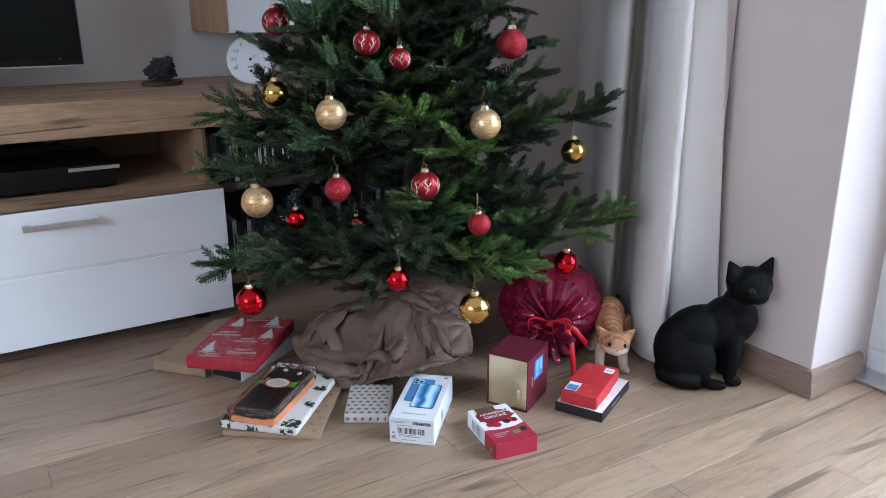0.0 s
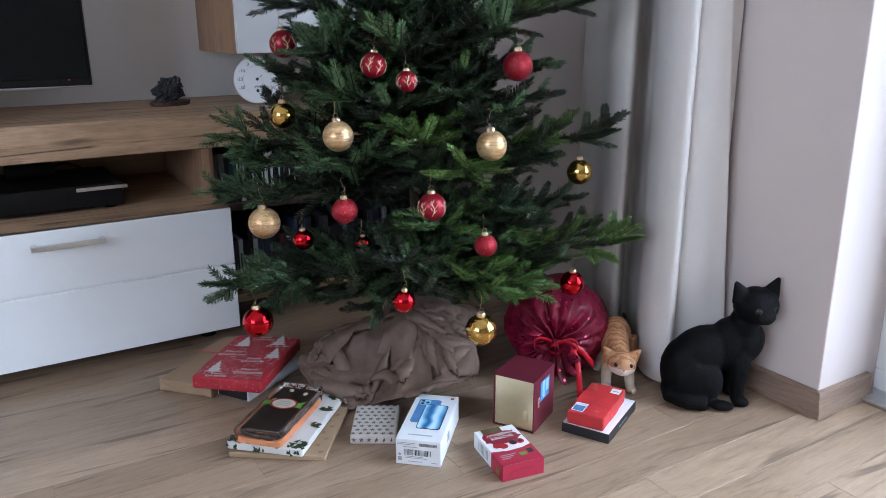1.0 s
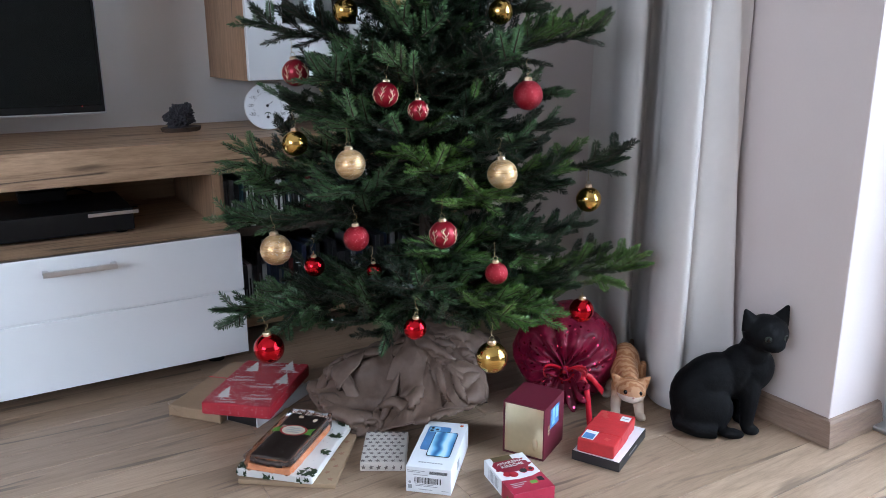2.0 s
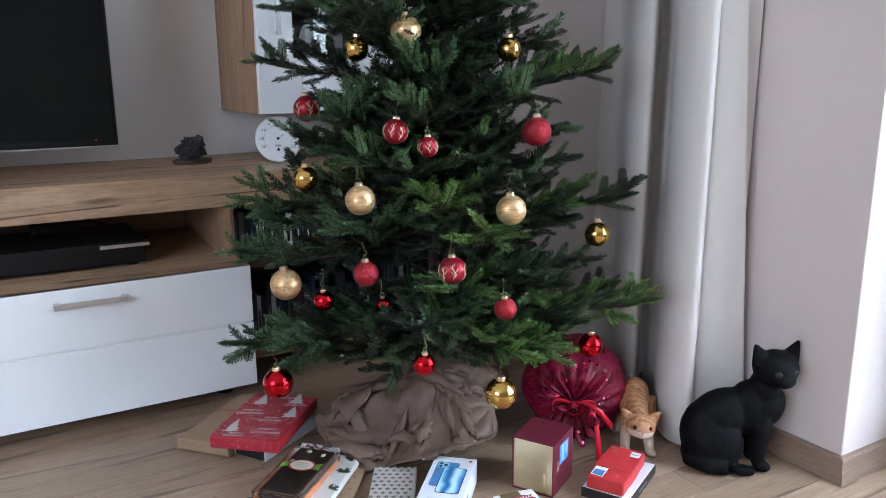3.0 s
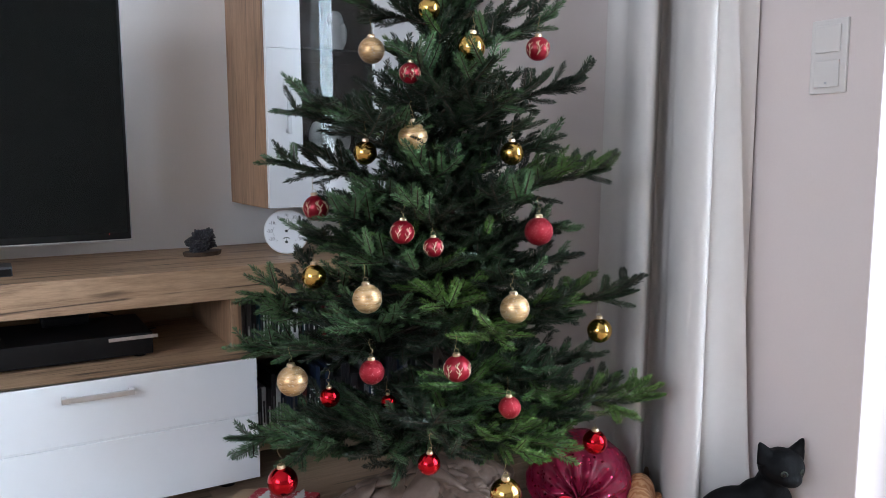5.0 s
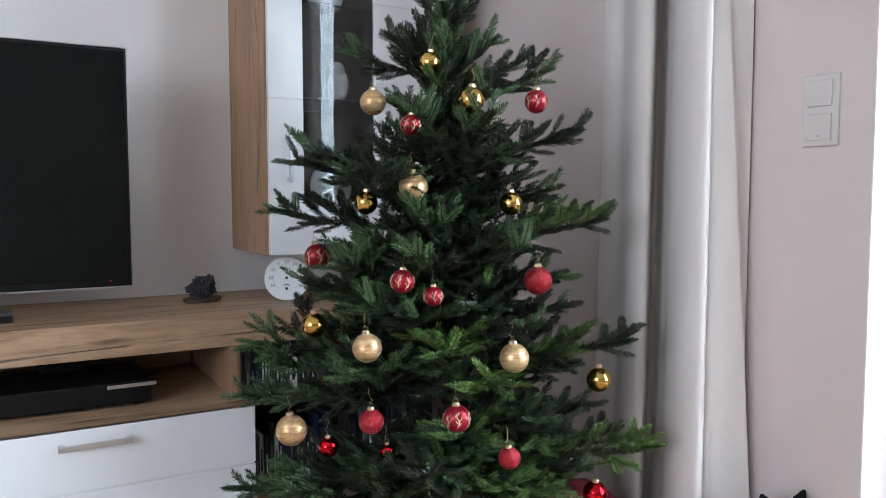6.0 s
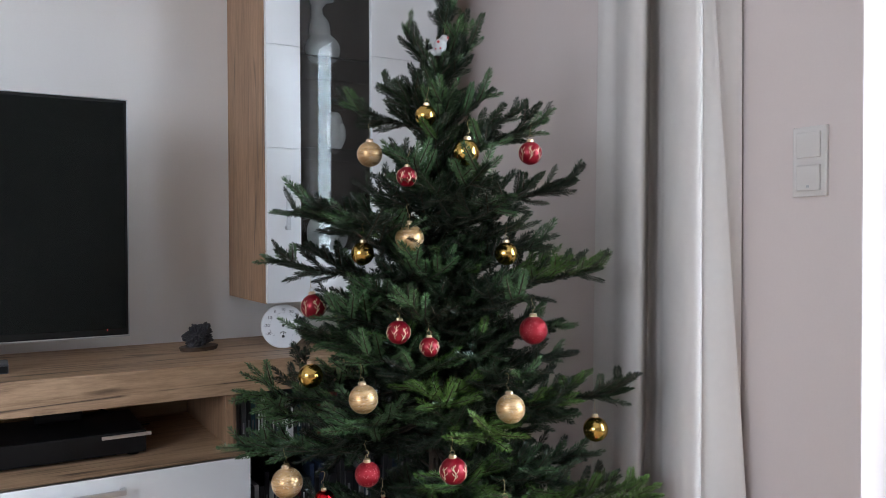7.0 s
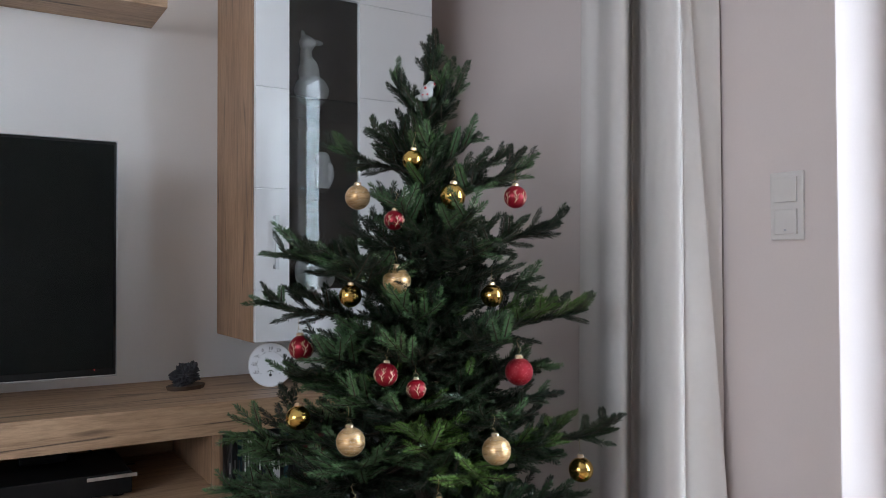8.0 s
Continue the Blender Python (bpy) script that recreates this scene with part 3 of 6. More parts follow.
# disc cases standing in the open end of the bench
SPINES = [surface("case_spine_" + n, c, 0.3, 0, 0.15, 60) for n, c in (("black", (0.012, 0.012, 0.014)), ("navy", (0.015, 0.028, 0.06)), ("grey", (0.12, 0.12, 0.125)), ("white", (0.5, 0.5, 0.5)), ("petrol", (0.02, 0.06, 0.08)), ("wine", (0.1, 0.015, 0.015)))]
rng = random.Random(5)
for z, tall in ((0.347, 0.15), (0.08, 0.19)):
    x = 0.856
    while x < 1.54:
        w = 0.0145 if rng.random() < 0.8 else 0.024
        h = (0.15 if tall > 0.16 else 0.135) + rng.choice((0, 0, 0, 0.004)) + (0.04 if tall > 0.16 and rng.random() < 0.4 else 0)
        mat = SPINES[min(5, int(rng.random() ** 3.2 * 6))]
        c = thing("disc_case", pose(x, 2.27 + rng.random() * 0.012, z, 0, 0, 0), "upright disc case with a printed spine in the bench shelf", "disc case", "disc cases in the bench")
        part("cover", box((0, 0, 0), (w - 0.001, 0.13, h), 0.001, 1), mat, c)
        bm = bmesh.new()
        ink = SPINES[3] if mat is not SPINES[3] else SPINES[0]
        add_box(bm, (w * 0.3, -0.0006, h * 0.3), (w * 0.62, 0.0, h * 0.3 + 0.03 + 0.04 * rng.random()))
        part("spine_print", bm, ink if rng.random() < 0.5 else SPINES[2], c)
        x += w


def rock():
    t = thing("crystal_rock", pose(0.815, 2.53, 0.602, 0, 0, 20), "rough dark mineral rock on a wooden slice", "rock")
    bm = bmesh.new()
    add_disc(bm, 0.058, 0.062, 0, 0.012, 28, Matrix.Diagonal((1, 0.72, 1, 1)))
    for v in bm.verts:
        k = 1 + 0.07 * noise.noise(v.co * 40)
        v.co.x *= k
        v.co.y *= k
    part("stand", bm, ROCK_BASE, t, "dark wooden slice stand")
    bm = bmesh.new()
    bmesh.ops.create_icosphere(bm, subdivisions=5, radius=1.0)
    for v in bm.verts:
        d = v.co.copy()
        k = 1 + 0.42 * noise.noise(d * 1.7 + Vector((3, 1, 7))) + 0.3 * abs(noise.noise(d * 4.1)) + 0.22 * noise.cell(d * 5.0)
        v.co = Vector((d.x * 0.037 * k + 0.010 * d.z, d.y * 0.030 * k, 0.040 + d.z * 0.032 * k))
        v.co.z = max(v.co.z, 0.01)
    part("stone", bm, ROCK, t)


rock()


def thermometer():
    t = thing("dial_thermometer", pose(1.047, 2.42, 0.602, 0, 0, -24) @ Matrix.Diagonal((0.885, 0.885, 0.885, 1)), "round white dial thermometer leaning on the oak bench", "thermometer")
    tilt = pose(0, 0, 0.078, 84, 0, 0)
    bm = bmesh.new()
    add_disc(bm, 0.074, 0.078, -0.018, -0.004, 64, tilt)
    add_disc(bm, 0.078, 0.0765, -0.004, 0.004, 64, tilt)
    part("case", bm, WHITE_PVC, t)
    bm = bmesh.new()
    add_disc(bm, 0.0735, 0.0735, 0.0035, 0.0046, 64, tilt)
    part("dial", bm, CARD_WHITE, t)
    bm = bmesh.new()
    for i in range(51):
        a = radians(225 - 270 * i / 50)
        r0 = 0.043 if i % 5 == 0 else 0.045
        add_box(bm, (r0, -0.0004, 0.0046), (0.0475, 0.0004, 0.005), 0, 2, tilt @ Matrix.Rotation(a, 4, "Z"))
    part("scale", bm, INK, t, kind="stuff")
    bm = bmesh.new()
    for i, word in enumerate(("-30", "-20", "-10", "0", "10", "20", "30", "40", "50")):
        a = radians(207 - 29.3 * i)
        tb = text_bmesh(word, 0.0155, tilt @ Matrix.Translation((0.057 * math.cos(a), 0.057 * math.sin(a), 0.0048)))
        me = bpy.data.meshes.new("words")
        tb.to_mesh(me)
        tb.free()
        bm.from_mesh(me)
        bpy.data.meshes.remove(me)
    part("numbers", bm, INK, t, kind="stuff")
    bm = bmesh.new()
    for a, c, ln in ((38, (0, 0.002), 0.022), (85, (0, -0.036), 0.015)):
        rot = tilt @ Matrix.Translation((c[0], c[1], 0)) @ Matrix.Rotation(radians(a), 4, "Z")
        add_box(bm, (-0.004, -0.0005, 0.0056), (ln, 0.0005, 0.0062), 0, 2, rot)
        add_poly(bm, [(ln - 0.006, -0.0018), (ln, 0), (ln - 0.006, 0.0018)], 0.0056, 0.0062, 0, rot)
        add_disc(bm, 0.005, 0.0045, 0.0048, 0.0075, 20, rot)
    part("pointer", bm, INK, t, "black pointers")
    bm = bmesh.new()
    arc = [(0.011 * math.cos(radians(a)), -0.026 + 0.007 * math.sin(radians(a))) for a in range(15, 166, 15)]
    add_poly(bm, arc + [(x * 0.8, y - 0.0025) for x, y in arc[::-1]], 0.0048, 0.0052, 0, tilt)
    part("umbrella_print", bm, FIR_PRINT, t, "small green umbrella sign")


thermometer()


# ---- wall cabinet and its figures ----
def wall_cabinet():
    t = thing("wall_cabinet", I4, "tall oak wall cabinet with white glazed door", "wall cabinet")
    x0, x1, y0, y1, z0, z1 = 0.97, 1.588, 2.336, 2.748, 0.748, 2.05
    part("side_panel", box((x0, y0 + 0.021, z0), (x0 + 0.02, y1, z1), 0.001), SIDE_OAK, t, "wild oak side panel")
    part("side_panel", box((x1 - 0.02, y0 + 0.021, z0), (x1, y1, z1), 0.001), SIDE_OAK, t, "wild oak side panel")
    part("bottom_panel", box((x0 + 0.021, y0 + 0.022, z0), (x1 - 0.021, y1, z0 + 0.02)), SIDE_OAK, t)
    part("top_panel", box((x0 + 0.021, y0 + 0.022, z1 - 0.02), (x1 - 0.021, y1, z1)), SIDE_OAK, t)
    part("back_panel", box((x0 + 0.021, y1 - 0.03, z0 + 0.021), (x1 - 0.021, y1 - 0.02, z1 - 0.021)), WENGE, t, "dark brown back panel")
    part("inner_side", box((x1 - 0.034, y0 + 0.03, z0 + 0.021), (x1 - 0.022, y1 - 0.032, z1 - 0.021)), WENGE, t)
    part("inner_side", box((x0 + 0.022, y0 + 0.03, z0 + 0.021), (x0 + 0.034, y1 - 0.032, z1 - 0.021)), WENGE, t)
    gx0, gx1, gz0, gz1 = 1.077, 1.3145, 0.906, 1.83
    bm = bmesh.new()
    cuts = [z0 + 0.001, 0.9055, 1.212, 1.519, 1.826, z1]
    panels = []
    for a, b in zip(cuts, cuts[1:]):
        lo, hi = max(a, gz0), min(b, gz1)
        if lo < hi:
            panels.append(((x0 + 0.001, y0, a + 0.0012), (gx0, y0 + 0.02, b - 0.0012)))
            panels.append(((gx1, y0, a + 0.0012), (x1 - 0.001, y0 + 0.02, b - 0.0012)))
        if a < gz0:
            panels.append(((gx0 if b > gz0 else x0 + 0.001, y0, a + 0.0012), (gx1 if b > gz0 else x1 - 0.001, y0 + 0.02, min(b, gz0) - 0.0012)))
        if b > gz1:
            panels.append(((gx0 if a < gz1 else x0 + 0.001, y0, max(a, gz1) + 0.0012), (gx1 if a < gz1 else x1 - 0.001, y0 + 0.02, b - 0.0012)))
    for lo, hi in (((x0 + 0.002, y0 + 0.003, z0 + 0.002), (gx0 - 0.001, y0 + 0.019, z1 - 0.002)), ((gx1 + 0.001, y0 + 0.003, z0 + 0.002), (x1 - 0.002, y0 + 0.019, z1 - 0.002)), ((gx0 - 0.001, y0 + 0.003, z0 + 0.002), (gx1 + 0.001, y0 + 0.019, gz0 - 0.002)), ((gx0 - 0.001, y0 + 0.003, gz1 + 0.002), (gx1 + 0.001, y0 + 0.019, z1 - 0.002))):
        add_box(bm, lo, hi)
    door = part("door", bm, WHITE_LACQUER, t, "glossy white door with grooved panels")
    for lo, hi in panels:
        part("door_panel", box(lo, hi, 0.0012, 1), WHITE_LACQUER, door)
    pane = part("pane", box((gx0 - 0.003, y0 + 0.006, gz0 - 0.003), (gx1 + 0.003, y0 + 0.010, gz1 + 0.003)), GLASS, door, "dark reflecting glass pane")
    pane.visible_shadow = False
    bm = bmesh.new()
    add_box(bm, (1.0225, y0 - 0.028, 0.968), (1.0355, y0 - 0.02, 1.132), 0.002)
    for z in (0.976, 1.124):
        add_box(bm, (1.024, y0 - 0.02, z - 0.006), (1.034, y0, z + 0.006), 0.002)
    part("handle", bm, BRUSHED, door, "brushed metal bar handle")
    for z in (1.2205, 1.508):
        s = part("glass_shelf", box((x0 + 0.036, y0 + 0.05, z), (x1 - 0.036, y1 - 0.034, z + 0.006)), GLASS, t)
        s.visible_shadow = False


wall_cabinet()


def figurine(name, m, balls, label, voxel=0.004):
    bm = bmesh.new()
    for c, r in balls:
        add_ball(bm, c, r)
    ob = whole(name, fused(name, bm, voxel, 5), PORCELAIN, m, label, "figurine", "white figures in the cabinet", is_smooth=True)
    return ob


figurine("porcelain_figurine", pose(1.205, 2.5, 1.5145), [((0.01, 0, 0.05), (0.06, 0.045, 0.05)), ((0.0, 0, 0.11), (0.036, 0.03, 0.05)), ((-0.01, 0, 0.16), (0.02, 0.02, 0.05)), ((-0.006, 0, 0.205), (0.028, 0.024, 0.026)), ((0.03, 0, 0.212), (0.022, 0.011, 0.01)), ((-0.022, 0, 0.235), (0.008, 0.006, 0.016))], "glossy white animal figurine with a long snout on glass shelf")
owl = figurine("porcelain_figurine", pose(1.256, 2.5, 1.227), [((0, 0, 0.03), (0.026, 0.026, 0.03)), ((0, 0, 0.06), (0.03, 0.028, 0.045)), ((-0.002, 0, 0.108), (0.026, 0.026, 0.027)), ((0.02, -0.012, 0.06), (0.012, 0.02, 0.038))], "small white bird figurine on a glass shelf")
figurine("porcelain_figurine", pose(1.235, 2.5, 0.769), [((0, 0, 0.05), (0.05, 0.045, 0.06)), ((0, 0, 0.12), (0.036, 0.033, 0.07)), ((0, 0, 0.19), (0.03, 0.025, 0.05)), ((0.0, -0.004, 0.26), (0.024, 0.024, 0.027)), ((-0.045, 0.015, 0.19), (0.03, 0.01, 0.055)), ((0.045, 0.015, 0.19), (0.03, 0.01, 0.055))], "white angel figurine in a pleated robe")

# oak shelf high on the wall
t = thing("wall_shelf", I4, "oak wall shelf above the television", "wall shelf")
part("board", box((-0.72, 2.505, 1.764), (0.752, 2.748, 1.79), 0.0015), BENCH_OAK, t)
part("back_rail", box((-0.70, 2.722, 1.7915), (0.73, 2.748, 1.85), 0.0015), WHITE_LACQUER, t, "white lacquered back rail")


def light_switch():
    t = thing("light_switch", pose(WALL_X, 1.134, 1.108, 0, -90, 0), "white double light switch plate on the wall", "light switch")
    bm = bmesh.new()
    add_box(bm, (-0.0755, -0.0405, 0.0), (0.0755, 0.0405, 0.008), 0.003)
    part("frame", bm, SWITCH_PVC, t)
    for x in (-0.0355, 0.0355):
        k = part("rocker", box((x - 0.0275, -0.0275, 0.0085), (x + 0.0275, 0.0275, 0.0135), 0.0018), SWITCH_PVC, t)
        if x < 0:
            part("mark", box((x - 0.021, -0.003, 0.0136), (x - 0.016, 0.003, 0.0139)), GREY_PRINT, k, "small grey mark")


light_switch()


# ---- curtain ----
def curtain():
    t = thing("curtain", I4, "heavy grey beige curtain hanging in deep folds", "curtain")
    # the folds as they hang near the floor and higher up: away from the wall, along the wall
    low = [(1.778, 1.822), (1.772, 1.79), (1.776, 1.73), (1.71, 1.65), (1.657, 1.585), (1.64, 1.538), (1.652, 1.506), (1.70, 1.542), (1.76, 1.60), (1.776, 1.605), (1.77, 1.575), (1.71, 1.492), (1.645, 1.425), (1.605, 1.365), (1.594, 1.32), (1.606, 1.287), (1.63, 1.296), (1.655, 1.322), (1.665, 1.312), (1.695, 1.296), (1.725, 1.281), (1.748, 1.268), (1.756, 1.28), (1.766, 1.294), (1.777, 1.304)]
    high = [(1.778, 1.80), (1.77, 1.765), (1.774, 1.72), (1.72, 1.642), (1.665, 1.566), (1.65, 1.525), (1.664, 1.497), (1.71, 1.533), (1.76, 1.58), (1.776, 1.588), (1.77, 1.56), (1.71, 1.482), (1.652, 1.421), (1.615, 1.362), (1.604, 1.32), (1.616, 1.290), (1.635, 1.298), (1.66, 1.325), (1.667, 1.324), (1.677, 1.322), (1.687, 1.321), (1.697, 1.320), (1.715, 1.336), (1.745, 1.322), (1.777, 1.302)]

    def spline(line):
        pts = [Vector(p) for p in line]
        out = []
        for i in range(len(pts) - 1):
            p0, p1, p2, p3 = pts[max(i - 1, 0)], pts[i], pts[i + 1], pts[min(i + 2, len(pts) - 1)]
            for k in range(7):
                s = k / 7
                out.append(0.5 * (2 * p1 + (p2 - p0) * s + (2 * p0 - 5 * p1 + 4 * p2 - p3) * s * s + (3 * p1 - p0 - 3 * p2 + p3) * s ** 3))
        return out + [pts[-1]]

    rows = 60
    bm = bmesh.new()
    grid = []
    fine, upper = spline(low), spline(high)
    for j in range(rows + 1):
        z = 0.012 + 2.42 * j / rows
        f = (z - 0.4) / 1.2
        row = []
        for i, (p, q) in enumerate(zip(fine, upper)):
            u = i / (len(fine) - 1)
            q = p.lerp(q, max(-0.3, min(1.4, f)))
            w = noise.noise(Vector((u * 7, z * 1.1, 2.0))) * 0.004 + noise.noise(Vector((u * 16, z * 3.0, 9.0))) * 0.0005
            if q.x < 1.76:
                q.x = 1.662 + (q.x - 1.662) * 0.95
            row.append(bm.verts.new((min(q.x + w, 1.78), q.y + w * 0.5, z)))
        grid.append(row)
    for a, b in zip(grid, grid[1:]):
        for i in range(len(a) - 1):
            bm.faces.new((a[i], a[i + 1], b[i + 1], b[i]))
    for _ in range(5):
        bmesh.ops.smooth_vert(bm, verts=bm.verts[:], factor=0.5, use_axis_x=True, use_axis_y=True, use_axis_z=False)
    ob = part("cloth", bm, CURTAIN, t, "", True)
    so = ob.modifiers.new("thickness", "SOLIDIFY")
    so.thickness = 0.002
    bm = bmesh.new()
    add_tube(bm, [(1.69, 1.78, 2.445), (1.69, -1.3, 2.445)], 0.012, 12)
    part("rail", bm, WHITE_PVC, t, "white curtain rail")


curtain()


# ---- the tree ----
TREE = Vector((1.163, 1.705, 0.0))


def trunk_at(z):
    """The slightly leaning and bending trunk's middle at a height."""
    return Vector((TREE.x + 0.012 * math.sin(z * 4.0) + 0.028 * max(0, z - 0.9) / 0.6, TREE.y - 0.018 * max(0, z - 0.9) / 0.6, z))


def needles(axis_pts, rs, per_metre, length, spread, lift):
    """Flat needles in combed rows on both sides and on top of a twig that runs along axis_pts: corner array (n, 4, 3)."""
    a, b = np.array(axis_pts[:-1]), np.array(axis_pts[1:])
    seg = np.linalg.norm(b - a, axis=1)
    total = seg.sum()
    n = max(12, int(total * per_metre))
    s = np.clip((np.arange(n) + rs.uniform(-0.6, 0.6, n)) / n, 0, 0.999) * total
    k = np.minimum(np.searchsorted(np.cumsum(seg), s), len(seg) - 1)
    f = (s - (np.cumsum(seg) - seg)[k]) / seg[k]
    p = a[k] + (b - a)[k] * f[:, None]
    d = ((b - a) / seg[:, None])[k]
    ref = np.where(np.abs(d[:, 2:3]) > 0.9, np.array([[1.0, 0, 0]]), np.array([[0, 0, 1.0]]))
    side = np.cross(d, ref)
    side /= np.linalg.norm(side, axis=1)[:, None]
    up = np.cross(side, d)
    row = np.arange(n) % 6
    tilt = np.radians(np.array([4, 176, 40, 140, -28, 208])[row] + lift + rs.normal(0, 9, n))
    rad = np.cos(tilt)[:, None] * side + np.sin(tilt)[:, None] * up
    end = s / total
    blunt = np.clip((end - 0.8) / 0.2, 0, 1)
    ang = np.radians(spread * (1 - 0.6 * blunt) + rs.normal(0, 4, n))
    way = d * np.cos(ang)[:, None] + rad * np.sin(ang)[:, None]
    ln = length * (0.86 + 0.24 * rs.random(n)) * (1 - 0.25 * blunt)
    blade = d - way * np.sum(d * way, axis=1)[:, None] + 0.22 * rs.normal(0, 1, (n, 3))
    blade /= np.linalg.norm(blade, axis=1)[:, None] + 1e-9
    w = 0.0014
    mid = p + way * (ln * 0.55)[:, None]
    return np.stack([p, mid - blade * w, p + way * ln[:, None], mid + blade * w], axis=1)


def tube_arrays(pts, r0, r1, n=5):
    """A thin tapered stem: corners and quads."""
    pts = [Vector(p) for p in pts]
    vs, fs = [], []
    side = None
    for i, p in enumerate(pts):
        d = (pts[min(i + 1, len(pts) - 1)] - pts[max(i - 1, 0)]).normalized()
        side = d.orthogonal().normalized() if side is None else (side - d * side.dot(d)).normalized()
        up = d.cross(side)
        r = r0 + (r1 - r0) * i / (len(pts) - 1)
        vs += [p + r * (math.cos(2 * math.pi * k / n) * side + math.sin(2 * math.pi * k / n) * up) for k in range(n)]
    for i in range(len(pts) - 1):
        fs += [(i * n + k, i * n + (k + 1) % n, (i + 1) * n + (k + 1) % n, (i + 1) * n + k) for k in range(n)]
    return vs, fs


def bend_line(p, d, length, lift, steps=4):
    out, q, w = [p.copy()], p.copy(), d.normalized()
    for _ in range(steps):
        q = q + w * (length / steps)
        w = (w + Vector((0, 0, lift / steps))).normalized()
        out.append(q.copy())
    return out


BAUBLES = [
    # x, y, z, radius, look, hangs free of twigs
    (0.896, 1.772, 0.790, 0.0290, "rp", 1), (0.972, 1.499, 0.755, 0.0245, "rp", 1), (1.028, 1.470, 0.724, 0.0205, "rp", 1), (1.267, 1.436, 0.746, 0.0305, "rg", 0),
    (0.845, 1.662, 0.653, 0.0262, "gs", 1), (0.899, 1.512, 0.624, 0.0295, "gm", 1), (1.157, 1.368, 0.602, 0.0297, "gm", 1), (1.426, 1.416, 0.515, 0.0280, "gs", 1),
    (0.777, 1.621, 0.446, 0.0318, "gm", 1), (0.879, 1.452, 0.492, 0.0245, "rg", 1), (1.016, 1.359, 0.501, 0.0264, "rp", 1), (0.846, 1.590, 0.408, 0.0212, "rs", 1),
    (1.103, 1.307, 0.424, 0.0217, "rg", 1), (0.938, 1.333, 0.336, 0.0214, "rs", 1), (0.728, 1.554, 0.265, 0.0302, "rs", 1), (1.062, 1.260, 0.277, 0.0298, "gs", 1),
    (1.365, 1.356, 0.286, 0.0270, "rs", 1), (0.955, 1.535, 0.395, 0.0160, "rs", 0), (1.017, 1.726, 1.139, 0.0292, "gm", 1), (1.150, 1.520, 1.131, 0.0288, "gs", 1),
    (1.300, 1.490, 1.134, 0.0260, "rp", 1), (1.041, 1.589, 1.079, 0.0225, "rp", 0), (1.099, 1.609, 1.218, 0.0240, "gs", 0), (1.023, 1.545, 0.946, 0.0303, "gm", 0),
    (0.951, 1.625, 0.913, 0.0250, "gs", 1), (1.232, 1.487, 0.911, 0.0253, "gs", 1), (1.000, 1.835, 0.756, 0.0250, "gm", 0),
]
ROOM_WAY = Vector((-0.62, -0.74, 0.27)).normalized()
CLEAR = [(Vector(b[:3]), b[3] + 0.004) for b in BAUBLES if b[5]] + [(Vector((1.16, 1.65, 1.393)), 0.02)]


def is_clear(p, extra=0.0):
    """Whether a point keeps out of the way of the hanging baubles."""
    for c, r in CLEAR:
        d = p - c
        s = max(0.0, min(0.1, d.dot(ROOM_WAY)))
        if (d - ROOM_WAY * s).length < r + extra:
            return False
    return True


